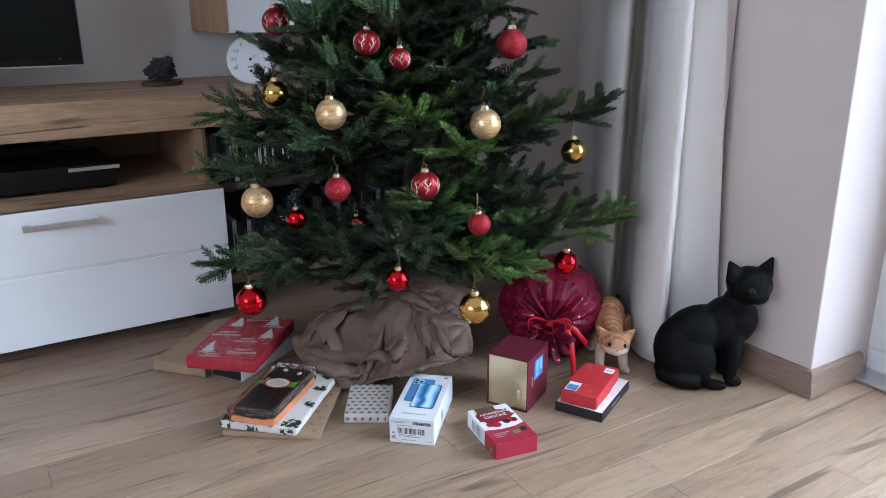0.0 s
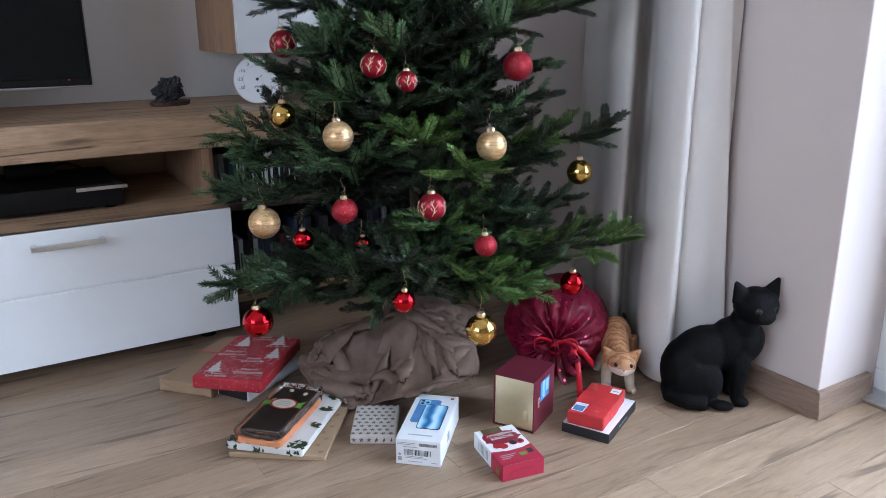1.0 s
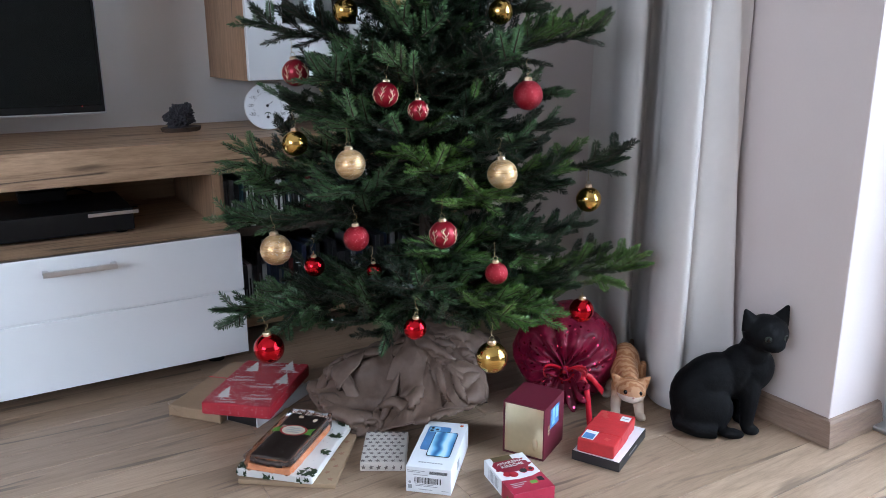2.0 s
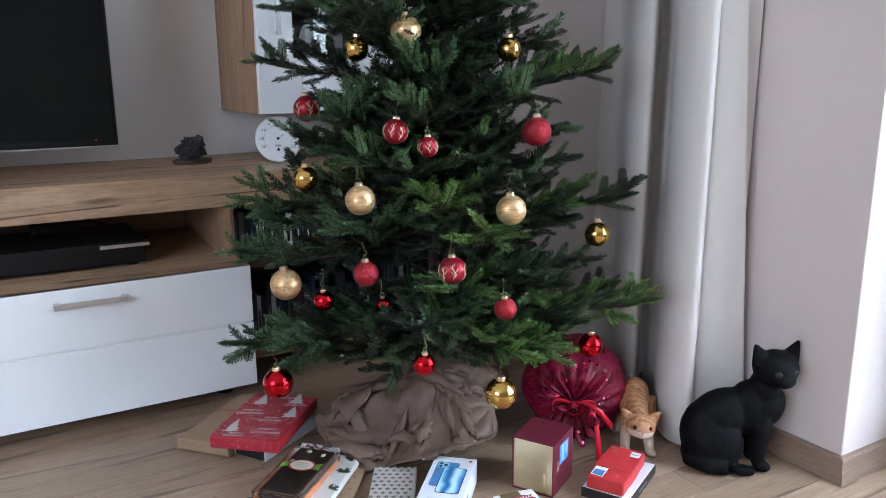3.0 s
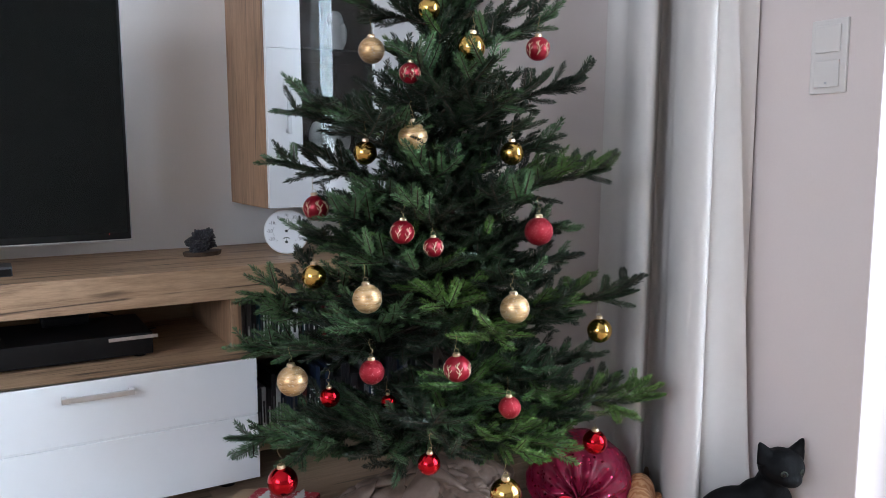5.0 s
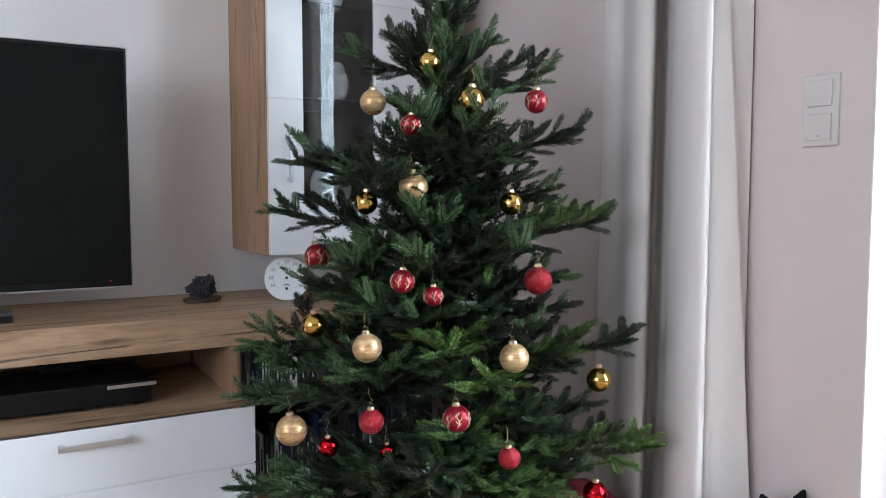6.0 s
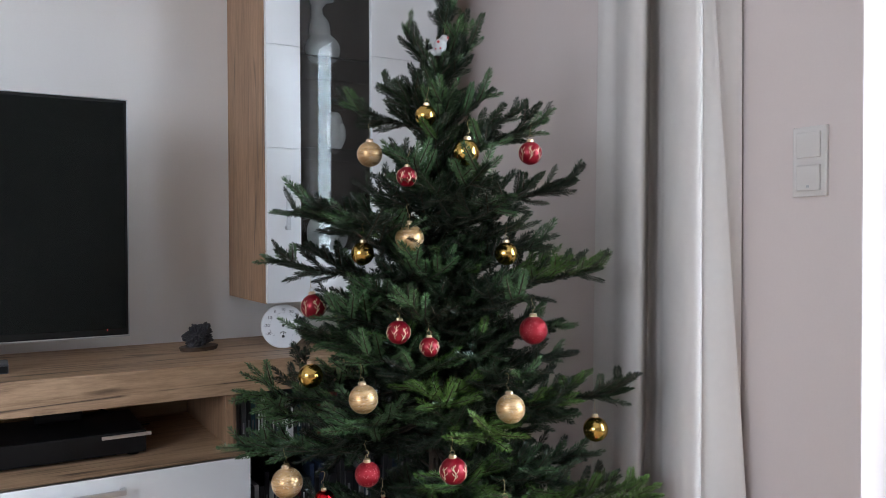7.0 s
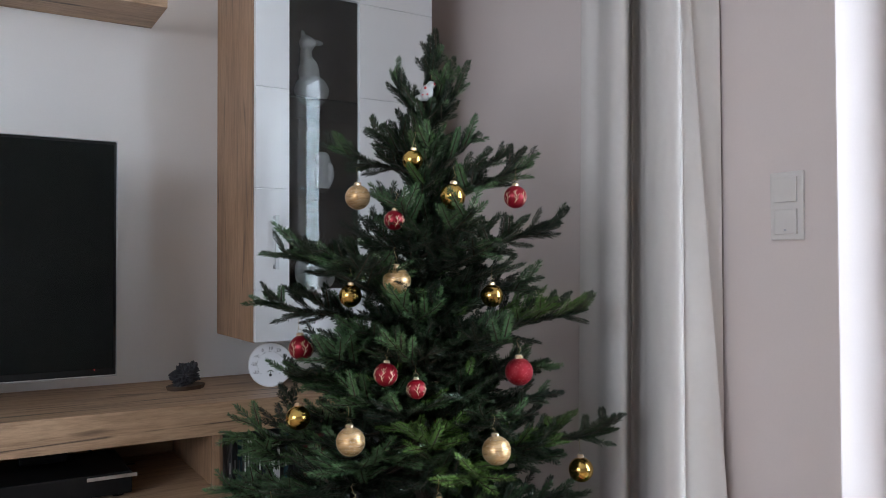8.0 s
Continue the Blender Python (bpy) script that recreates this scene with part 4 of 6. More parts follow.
def branch(parent, tip, drop, seed, width=1.0, lit_share=0.35, tone=2):
    """A limb from the trunk to a tip, with a flat fan of finger-like twigs, each combed with needles. tone: the
    brighter needle colour that paints its fingers as lit.
    """
    rr = random.Random(seed)
    rs = np.random.RandomState(seed)
    tip = Vector(tip)
    root = trunk_at(tip.z + drop)
    tip = tip + (root - tip).normalized() * 0.016
    span = (tip - root).length
    sag = Vector((0, 0, -0.10 * span if drop > -0.05 else -0.05 * span))
    main = [root.lerp(tip, s) + sag * (4 * s * (1 - s)) * 0.6 for s in np.linspace(0, 1, 9)]
    quads, stems = {1: [], 2: [], 3: [], 4: []}, [(main, 0.0042, 0.0014)]

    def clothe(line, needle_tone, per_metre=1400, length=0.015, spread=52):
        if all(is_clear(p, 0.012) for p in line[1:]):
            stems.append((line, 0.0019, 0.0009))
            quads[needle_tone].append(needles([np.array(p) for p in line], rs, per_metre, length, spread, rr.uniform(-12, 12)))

    bare = 3 if span > 0.25 else 1
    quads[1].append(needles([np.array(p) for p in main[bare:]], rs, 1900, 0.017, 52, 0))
    s = 0.34 if span > 0.25 else 0.15
    while s < 0.93:
        i = min(int(s * 8), 7)
        p = main[i].lerp(main[i + 1], s * 8 - i)
        d = (main[i + 1] - main[i]).normalized()
        across = d.cross(Vector((0, 0, 1))).normalized()
        up = across.cross(d)
        for sg in (-1, 1, 0):
            ln = (0.062 + 0.24 * span * (1 - s) ** 0.75) * rr.uniform(0.75, 1.2) * width
            ln = min(max(ln, 0.045), 0.18) * (1.0 if sg else 0.62)
            yaw = radians(rr.uniform(30, 50))
            if sg:
                w = d * math.cos(yaw) + across * (sg * math.sin(yaw)) + up * rr.uniform(-0.3, 0.55)
            else:
                w = d * 0.75 + across * rr.uniform(-0.45, 0.45) + up * rr.choice((-0.45, 0.6, 0.75))
            line = bend_line(p, w, ln, rr.uniform(0.0, 0.35))
            # light painted by needle colour: more lit fingers towards the tip
            lit = rr.random() < lit_share * (2.2 * s - 0.4)
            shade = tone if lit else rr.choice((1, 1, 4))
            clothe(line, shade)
            if ln > 0.09:
                for f in ((0.4,) if ln < 0.14 else (0.28, 0.56)):
                    for g in (-1, 1):
                        q = line[0].lerp(line[-1], f)
                        w2 = (line[-1] - line[0]).normalized()
                        a2 = w2.cross(Vector((0, 0, 1))).normalized()
                        tw = w2 * 0.76 + a2 * (g * 0.6) + Vector((0, 0, rr.uniform(-0.25, 0.45)))
                        clothe(bend_line(q, tw, max(ln * (0.7 - 0.45 * f), 0.042) * rr.uniform(0.85, 1.15), rr.uniform(0, 0.4), 3), tone if lit or rr.random() < lit_share * 0.3 else shade)
            p = p + d * 0.018
        s += rr.uniform(0.12, 0.17) * (0.42 / max(span, 0.16)) ** 0.7
    clothe([main[-2], main[-1], main[-1] + (main[-1] - main[-2]).normalized() * 0.01], tone if rr.random() < lit_share * 1.4 else 4, 2000, 0.0165, 46)
    verts, faces, mats = [], [], []
    nv = 0
    for line, r0, r1 in stems:
        vs, fs = tube_arrays(line, r0, r1)
        verts.append(np.array(vs))
        faces.append(np.array(fs) + nv)
        mats.append(np.zeros(len(fs), dtype=np.int32))
        nv += len(vs)
    for mi, qs in quads.items():
        if qs:
            q = np.concatenate(qs)
            for c, r in CLEAR:
                d = q[:, 2] - np.array(c)
                s = np.clip(d @ np.array(ROOM_WAY), 0.0, 0.1)
                q = q[np.linalg.norm(d - s[:, None] * np.array(ROOM_WAY), axis=1) > r * 0.97]
                if not len(q):
                    break
            if not len(q):
                continue
            n = len(q)
            verts.append(q.reshape(-1, 3))
            faces.append(np.arange(n * 4).reshape(-1, 4) + nv)
            mats.append(np.full(n, mi, dtype=np.int32))
            nv += n * 4
    v, f, mi = np.concatenate(verts), np.concatenate(faces), np.concatenate(mats)
    v = v - np.array(TREE)
    me = bpy.data.meshes.new("branch")
    me.vertices.add(len(v))
    me.vertices.foreach_set("co", v.astype(np.float32).ravel())
    me.loops.add(len(f) * 4)
    me.loops.foreach_set("vertex_index", f.astype(np.int32).ravel())
    me.polygons.add(len(f))
    me.polygons.foreach_set("loop_start", np.arange(0, len(f) * 4, 4, dtype=np.int32))
    for m in (BARK, NEEDLE_SHADED, NEEDLE_FRESH_LIT, NEEDLE_BLUE_LIT, NEEDLE_MID):
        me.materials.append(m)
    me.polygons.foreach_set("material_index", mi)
    me.update(calc_edges=True)
    ob = new("branch", me)
    ob.parent = parent
    return ob


tree = thing("christmas_tree", Matrix.Translation(TREE), "dark green artificial fir Christmas tree hung with red and gold baubles", "christmas tree")
bm = bmesh.new()
add_tube(bm, [trunk_at(0.06 + 1.36 * i / 24) - TREE for i in range(25)], [0.017 - 0.012 * i / 24 for i in range(25)], 10)
part("trunk", bm, BARK, tree, "thin brown trunk")
bm = bmesh.new()
for k in range(4):
    a = radians(45 + 90 * k)
    add_tube(bm, [(0, 0, 0.1), (0.08 * math.cos(a), 0.08 * math.sin(a), 0.06), (0.14 * math.cos(a), 0.14 * math.sin(a), 0.008)], 0.008, 8)
add_tube(bm, [(0, 0, 0.03), (0, 0, 0.2)], 0.024, 14)
part("stand", bm, BLACK_PLASTIC, tree, "metal stand under the cloth")

# the limbs whose tips stand out from the outline: tip and how far above it the limb starts
TIPS = [
    ((0.680, 1.814, 0.274), 0.05), ((0.717, 1.80, 0.486), 0.03), ((0.782, 1.80, 0.554), 0.0), ((1.492, 1.366, 0.606), -0.06),
    ((1.535, 1.316, 0.372), -0.02), ((1.444, 1.462, 0.445), -0.02), ((1.31, 1.37, 0.29), 0.06), ((0.99, 1.61, 0.215), 0.1),
    ((0.91, 1.74, 0.21), 0.1), ((0.801, 1.823, 0.896), -0.05), ((1.464, 1.432, 0.875), -0.06), ((1.429, 1.478, 1.077), -0.08),
    ((1.385, 1.529, 1.22), -0.09), ((0.861, 1.814, 1.004), -0.03), ((0.971, 1.788, 1.26), -0.06), ((1.06, 1.756, 1.304), -0.07),
    ((1.107, 1.734, 1.452), -0.14), ((1.347, 1.567, 1.252), -0.1), ((1.291, 1.617, 1.299), -0.12), ((1.25, 1.645, 1.41), -0.13),
    ((1.384, 1.53, 0.944), -0.07), ((1.41, 1.501, 0.752), -0.05), ((0.738, 1.827, 0.599), 0.0), ((0.949, 1.794, 0.686), -0.03),
    ((0.939, 1.70, 0.712), -0.05), ((1.235, 1.655, 1.445), -0.12), ((1.212, 1.675, 1.505), -0.12),
    # limbs that reach towards the middle of the room
    ((1.02, 1.39, 0.62), -0.02), ((1.09, 1.31, 0.57), -0.03), ((0.85, 1.47, 0.585), -0.02), ((1.2, 1.34, 0.67), -0.05),
    ((0.80, 1.58, 0.52), 0.0), ((0.87, 1.42, 0.33), 0.04), ((1.1, 1.28, 0.34), 0.03), ((1.2, 1.29, 0.32), 0.04), ((0.95, 1.34, 0.40), 0.02),
    ((1.03, 1.54, 1.12), -0.12), ((1.03, 1.49, 0.90), -0.13), ((1.0, 1.44, 0.79), -0.06), ((0.91, 1.52, 0.71), -0.04), ((1.18, 1.44, 0.84), -0.08),
    ((1.12, 1.50, 1.0), -0.1), ((1.2, 1.52, 1.16), -0.1), ((1.13, 1.58, 1.28), -0.12), ((1.16, 1.62, 1.37), -0.12), ((0.74, 1.68, 0.30), 0.04),
    ((1.06, 1.33, 0.45), 0.0), ((0.98, 1.46, 0.68), -0.05), ((1.25, 1.46, 0.98), -0.08),
    ((1.28, 1.32, 0.44), 0.0), ((1.3, 1.37, 0.60), -0.03), ((0.78, 1.57, 0.33), 0.05), ((0.98, 1.32, 0.34), 0.05),
    ((1.15, 1.50, 0.80), -0.06), ((1.22, 1.50, 0.77), -0.06), ((1.08, 1.54, 0.86), -0.08), ((1.31, 1.50, 0.84), -0.07), ((1.17, 1.46, 0.70), -0.05), ((1.24, 1.56, 0.90), -0.09), ((0.95, 1.60, 0.83), -0.06), ((1.03, 1.52, 0.80), -0.06),
    # limbs that fill the outline on both sides
    ((0.907, 1.865, 0.707), -0.03), ((0.932, 1.810, 0.799), -0.04), ((0.950, 1.678, 0.805), -0.05), ((0.936, 1.715, 0.749), -0.04), ((0.876, 1.810, 0.639), -0.02), ((0.813, 1.602, 1.009), -0.05), ((0.862, 1.514, 0.968), -0.08), ((0.867, 1.598, 0.791), -0.04), ((0.828, 1.693, 0.741), -0.03), ((1.146, 1.337, 1.029), -0.08), ((1.185, 1.353, 0.828), -0.06), ((1.356, 1.456, 0.683), -0.05), ((1.380, 1.421, 0.559), -0.04), ((1.358, 1.353, 0.339), 0.00), ((1.250, 1.366, 0.462), -0.02), ((1.086, 1.338, 1.090), -0.10), ((0.912, 1.609, 0.655), -0.03),
]
# limbs whose fingers mostly take the painted lit colour
LIT_LIMBS = (0, 1, 2, 4, 6, 22, 23, 24, 27, 28, 29, 33, 34, 36, 37, 39, 45, 46)
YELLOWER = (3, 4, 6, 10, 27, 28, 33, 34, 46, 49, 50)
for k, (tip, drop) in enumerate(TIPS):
    branch(tree, tip, drop, 100 + k, 1.15 if tip[2] < 0.7 else 1.15 if tip[2] < 1.05 else 1.0, 0.9 if k in LIT_LIMBS else 0.22, 2 if k in YELLOWER else 3)
# the dense rest, tier on tier, in dark needles for the crown's inner shade
rt = random.Random(11)
for z, count, reach in ((0.335, 7, 0.37), (0.385, 8, 0.36), (0.44, 8, 0.34), (0.50, 8, 0.33), (0.56, 8, 0.31), (0.62, 8, 0.30), (0.68, 8, 0.29), (0.74, 8, 0.29), (0.80, 8, 0.28), (0.86, 8, 0.28), (0.95, 7, 0.25), (1.06, 7, 0.22), (1.17, 6, 0.165), (1.28, 5, 0.10), (1.37, 2, 0.06)):
    turn = rt.uniform(0, 360)
    for k in range(count):
        a = radians(turn + 360 * k / count + rt.uniform(-10, 10))
        side = math.cos(a) * 0.86 - math.sin(a) * 0.51
        if 0.3 < z < 0.7 and rt.random() < (0.45 if -math.cos(a) * 0.62 - math.sin(a) * 0.74 > 0.2 else 0.12):
            continue
        if 0.35 < z < 0.5 and side < -0.5:
            continue
        r = reach * rt.uniform(0.72, 0.98) * (1 - 0.30 * abs(side) ** 2 if z > 0.3 else 1 - 0.15 * abs(side))
        zz = z + rt.uniform(-0.04, 0.04)
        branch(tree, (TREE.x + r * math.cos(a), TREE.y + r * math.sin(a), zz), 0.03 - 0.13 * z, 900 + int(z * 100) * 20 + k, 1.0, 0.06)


# ---- baubles ----
LOOKS = {
    "rp": ("shiny red glass bauble with glittering gold sprigs", RED_SATIN),
    "rg": ("red bauble covered in fine glitter", RED_GLITTER),
    "rs": ("mirror-bright red glass bauble", RED_CHROME),
    "gs": ("mirror-bright gold glass bauble", GOLD_CHROME),
    "gm": ("matt brushed gold bauble", GOLD_MATT),
}


def sprigs(bm, r, seed):
    """Forked sprigs, laid as thin ridges on the ball."""
    rr = random.Random(seed)

    def on_ball(lat, lon):
        return Vector((math.cos(lat) * math.cos(lon), math.cos(lat) * math.sin(lon), math.sin(lat))) * r * 1.004

    for k in range(7):
        lon = 2 * math.pi * k / 7 + rr.uniform(-0.1, 0.1)
        lat0 = rr.uniform(-0.75, -0.5)
        stem = [(lat0 + 1.15 * i / 6, lon + 0.1 * math.sin(i * 1.1 + k)) for i in range(7)]
        add_tube(bm, [on_ball(*q) for q in stem], r * 0.033, 5)
        for i in (1, 2, 3, 4, 5):
            sg = 1 if i % 2 else -1
            la, lo = stem[i]
            add_tube(bm, [on_ball(la, lo), on_ball(la + 0.12, lo + sg * 0.16), on_ball(la + 0.28, lo + sg * 0.24)], r * 0.026, 5)


def bauble(x, y, z, r, look_key, k):
    label, mat = LOOKS[look_key]
    t = thing("bauble", pose(x, y, z, (k * 37) % 13 - 6, (k * 53) % 11 - 5, k * 71), label + " hanging on the tree", "bauble", "baubles on the tree")
    bm = bmesh.new()
    add_ball(bm, (0, 0, 0), r, None, 56, 32)
    ball = part("ball", bm, mat, t, "", True)
    if look_key == "rp":
        bm = bmesh.new()
        sprigs(bm, r, k)
        part("sprig_pattern", bm, GOLD_GLITTER, ball, "raised gold glitter sprigs")
    bm = bmesh.new()
    n = 20
    rad = r * 0.27
    prof = [(0.94, 1.0, 1), (1.12, 1.0, 1), (1.2, 0.86, 0), (1.215, 0.0, 0)]
    rings = []
    for h, f, ridged in prof[:3]:
        rings.append([bm.verts.new((rad * f * (1 + (0.07 if ridged and i % 2 else 0)) * math.cos(2 * math.pi * i / n), rad * f * (1 + (0.07 if ridged and i % 2 else 0)) * math.sin(2 * math.pi * i / n), r * h)) for i in range(n)])
    for a, b in zip(rings, rings[1:]):
        for i in range(n):
            bm.faces.new((a[i], a[(i + 1) % n], b[(i + 1) % n], b[i]))
    bm.faces.new(rings[-1])
    bm.faces.new(rings[0][::-1])
    part("cap", bm, GOLD_CAP, t, "ridged pale gold cap")
    bm = bmesh.new()
    top = r * 1.2
    loop = [(0.0045 * math.sin(a), 0, top + 0.004 - 0.0045 * math.cos(a)) for a in np.linspace(0, 2 * math.pi, 13)]
    add_tube(bm, loop, 0.0005, 5)
    hook = [(0, 0.0045 * math.sin(a), top + 0.012 - 0.0045 * math.cos(a)) for a in np.linspace(0.4, math.pi, 7)]
    hook += [(0, -0.001, top + 0.022), (0, -0.004, top + 0.03), (0, -0.001, top + 0.036), (0, 0.004, top + 0.034)]
    add_tube(bm, hook, 0.0005, 5)
    part("hook", bm, WIRE, t, "thin wire hook")


for k, row in enumerate(BAUBLES):
    bauble(*row[:5], k)


def bird_ornament():
    t = thing("bird_ornament", pose(1.168, 1.662, 1.39, 0, 12, -40) @ Matrix.Diagonal((0.78, 0.78, 0.78, 1)), "small white porcelain bird ornament near the tree top", "ornament")
    bm = bmesh.new()
    add_ball(bm, (0, 0, 0), (0.021, 0.016, 0.026))
    add_ball(bm, (0.008, 0, 0.026), 0.0125)
    add_ball(bm, (-0.018, 0, -0.02), (0.016, 0.007, 0.01))
    part("body", fused("body", bm, 0.0022, 3), PORCELAIN, t, "", True)
    bm = bmesh.new()
    for p, r in (((-0.004, -0.0155, 0.012), 0.004), ((0.006, -0.0155, -0.006), 0.003), ((0.019, -0.004, 0.03), 0.0035), ((-0.008, -0.0145, -0.01), 0.0025)):
        add_ball(bm, p, r, None, 10, 6)
    part("painted_dots", bm, RED_TISSUE, t, "small red dots")
    bm = bmesh.new()
    add_tube(bm, [(0.006, 0, 0.037), (0.004, 0, 0.055), (0.012, 0, 0.064)], 0.0005, 5)
    part("thread", bm, WIRE, t)


bird_ornament()


# ---- cloth round the tree's foot ----
def tree_cloth():
    """A square of cloth, pushed together and let fall over the tree's stand."""
    n, size = 100, 1.06
    rs = np.random.RandomState(4)
    rest = size / (n - 1)
    g = (np.arange(n) - (n - 1) / 2) * rest
    gx, gy = np.meshgrid(g, g, indexing="ij")
    turn = radians(20)
    squeeze = 0.60
    wob = np.zeros((n, n))
    for _ in range(16):
        a, f, ph = rs.uniform(0, 2 * np.pi), rs.uniform(6, 24), rs.uniform(0, 6.28)
        wob += np.sin((gx * np.cos(a) + gy * np.sin(a)) * f + ph) / (0.4 + f / 12)
    p = np.stack([squeeze * (gx * np.cos(turn) - gy * np.sin(turn)), squeeze * (gx * np.sin(turn) + gy * np.cos(turn)), 0.24 + 0.045 * wob], axis=2)
    p[..., :2] += rs.normal(0, 0.002, (n, n, 2))
    old = p.copy()

    def under(q):
        r = np.hypot(q[..., 0], q[..., 1] )
        ang = np.arctan2(q[..., 1], q[..., 0])
        legs = 0.5 + 0.5 * np.cos(4 * ang + 1.0)
        lumps = 0.022 * np.sin(q[..., 0] * 31 + 1.0) * np.sin(q[..., 1] * 27)
        return np.maximum(0.0035, np.where(r < 0.04, 0.185, 0.185 + lumps - (0.56 + 0.34 * (1 - legs)) * (r - 0.04)))

    def pull(a, b, length, stiff):
        d = b - a
        ln = np.linalg.norm(d, axis=-1, keepdims=True) + 1e-9
        c = d * (0.5 * stiff * (1 - length / ln))
        a += c
        b -= c

    for step in range(230):
        v = (p - old) * 0.93
        old = p.copy()
        p = p + v
        p[..., 2] -= 0.0009
        for _ in range(7):
            for k in (0, 1):
                pull(p[k:n - 1:2], p[k + 1:n:2], rest, 1.0)
                pull(p[:, k:n - 1:2], p[:, k + 1:n:2], rest, 1.0)
            m = (n - 2) // 4 * 4
            for k in range(4):
                pull(p[k:n - 2:4], p[k + 2:n:4][: len(p[k:n - 2:4])], 2 * rest, 0.14)
                pull(p[:, k:n - 2:4], p[:, k + 2:n:4][:, : p[:, k:n - 2:4].shape[1]], 2 * rest, 0.14)
            for k in (0, 1):
                pull(p[k:n - 1:2, :-1], p[k + 1:n:2, 1:], 1.414 * rest, 0.35)
            r = np.hypot(p[..., 0], p[..., 1])
            ang = np.arctan2(p[..., 1], p[..., 0])
            most = 0.32 + 0.03 * np.sin(3 * ang + 0.6) + 0.015 * np.sin(7 * ang) - 0.05 * np.clip(np.cos(ang - radians(-80)), 0, 1)
            p[..., :2] *= np.where(r > most, 1 - 0.45 * (1 - most / (r + 1e-9)), 1.0)[..., None]
            h = under(p)
            low = p[..., 2] < h
            p[..., 2] = np.where(low, h, p[..., 2])
            old[..., :2] = np.where(low[..., None], old[..., :2] + (p[..., :2] - old[..., :2]) * 0.35, old[..., :2])
    def finer(a):
        """Twice as many rows and columns, by halving."""
        for _ in range(2):
            b = np.zeros((2 * a.shape[0] - 1, *a.shape[1:]))
            b[::2], b[1::2] = a, (a[:-1] + a[1:]) / 2
            a = np.swapaxes(b, 0, 1)
        return a

    p, gx, gy = finer(p), finer(gx), finer(gy)
    n = 2 * n - 1
    bm = bmesh.new()
    vs = [[bm.verts.new(p[i, j]) for j in range(n)] for i in range(n)]
    for i in range(n - 1):
        for j in range(n - 1):
            bm.faces.new((vs[i][j], vs[i + 1][j], vs[i + 1][j + 1], vs[i][j + 1]))
    for _ in range(9):
        bmesh.ops.smooth_vert(bm, verts=bm.verts[:], factor=0.5, use_axis_x=True, use_axis_y=True, use_axis_z=True)
    bm.normal_update()
    push = []
    ways = [(math.cos(a), math.sin(a)) for a in (0.35, 1.5, 2.5)]
    for i in range(n):
        for j in range(n):
            q = Vector((gx[i, j], gy[i, j], 0.0))
            q += noise.noise_vector(q * 4) * 0.035
            ridge = 0.0
            # long sharp creases in three ways, then small crinkles between them
            for k, (cx, cy) in enumerate(ways):
                u, w = q.x * cx + q.y * cy, q.y * cx - q.x * cy
                ridge += (0.24 - abs(noise.noise(Vector((u * 3.2, w * 8.5, 4.0 * k))))) * 0.026
            ridge += (0.25 - abs(noise.noise(q * 15))) * 0.008 + (0.25 - abs(noise.noise(q * 34))) * 0.0035
            nv = vs[i][j].normal
            push.append((vs[i][j], (nv if nv.z > 0 else -nv) * max(-0.004, ridge + 0.004)))
    for v, d in push:
        v.co += d
        v.co.z = max(v.co.z, 0.003)
    bmesh.ops.smooth_vert(bm, verts=bm.verts[:], factor=0.3, use_axis_x=True, use_axis_y=True, use_axis_z=True)
    ob = whole("tree_cloth", bm, CLOTH, Matrix.Translation((TREE.x + 0.0, TREE.y - 0.035, 0)), "crumpled brown cloth draped round the foot of the tree", "cloth", is_smooth=True)
    so = ob.modifiers.new("thickness", "SOLIDIFY")
    so.thickness = 0.0012


tree_cloth()


# ---- presents on the floor ----
def parcel_mesh(w, l, h, seed, bevel=0.003, dent=0.0016):
    """A wrapped packet: soft edges, slightly puffed and dented faces."""
    bm = box((-w / 2, -l / 2, 0), (w / 2, l / 2, h), min(bevel, h * 0.3), 3)
    bmesh.ops.subdivide_edges(bm, edges=[e for e in bm.edges if e.calc_length() > 0.02], cuts=7, use_grid_fill=True)
    off = Vector((seed * 3.1, seed * 1.7, 0))
    for v in bm.verts:
        n = noise.noise_vector(v.co * 22 + off) * dent + noise.noise_vector(v.co * 70 + off) * dent * 0.5
        if v.co.z > 0.001:
            v.co += n
            if v.co.z > h * 0.8:
                v.co.z = h - abs(v.co.z - h) * 0.6
            v.co.z = max(v.co.z, 0.001)
    return bm


def wrap_folds(w, l, h, end=-1):
    """The folded triangle flaps on a packet's end."""
    bm = bmesh.new()
    y = end * (l / 2 + 0.0004)
    for s in (-1, 1):
        pts = [(s * w / 2, 0.001), (s * w / 2, h - 0.001), (s * (w / 2 - h * 0.9), h / 2)]
        a = [bm.verts.new((x, y, z)) for x, z in pts]
        b = [bm.verts.new((x * 0.995, y + end * 0.0014, h / 2 + (z - h / 2) * 0.97)) for x, z in pts]
        bm.faces.new(a)
        bm.faces.new(b[::-1])
        for i in range(3):
            bm.faces.new((a[i], b[i], b[(i + 1) % 3], a[(i + 1) % 3]))
    bmesh.ops.recalc_face_normals(bm, faces=bm.faces[:])
    return bm


def star(r, inner=0.42, n=5):
    return [(r * (1 if i % 2 == 0 else inner) * math.sin(math.pi * i / n), r * (1 if i % 2 == 0 else inner) * math.cos(math.pi * i / n)) for i in range(2 * n)]


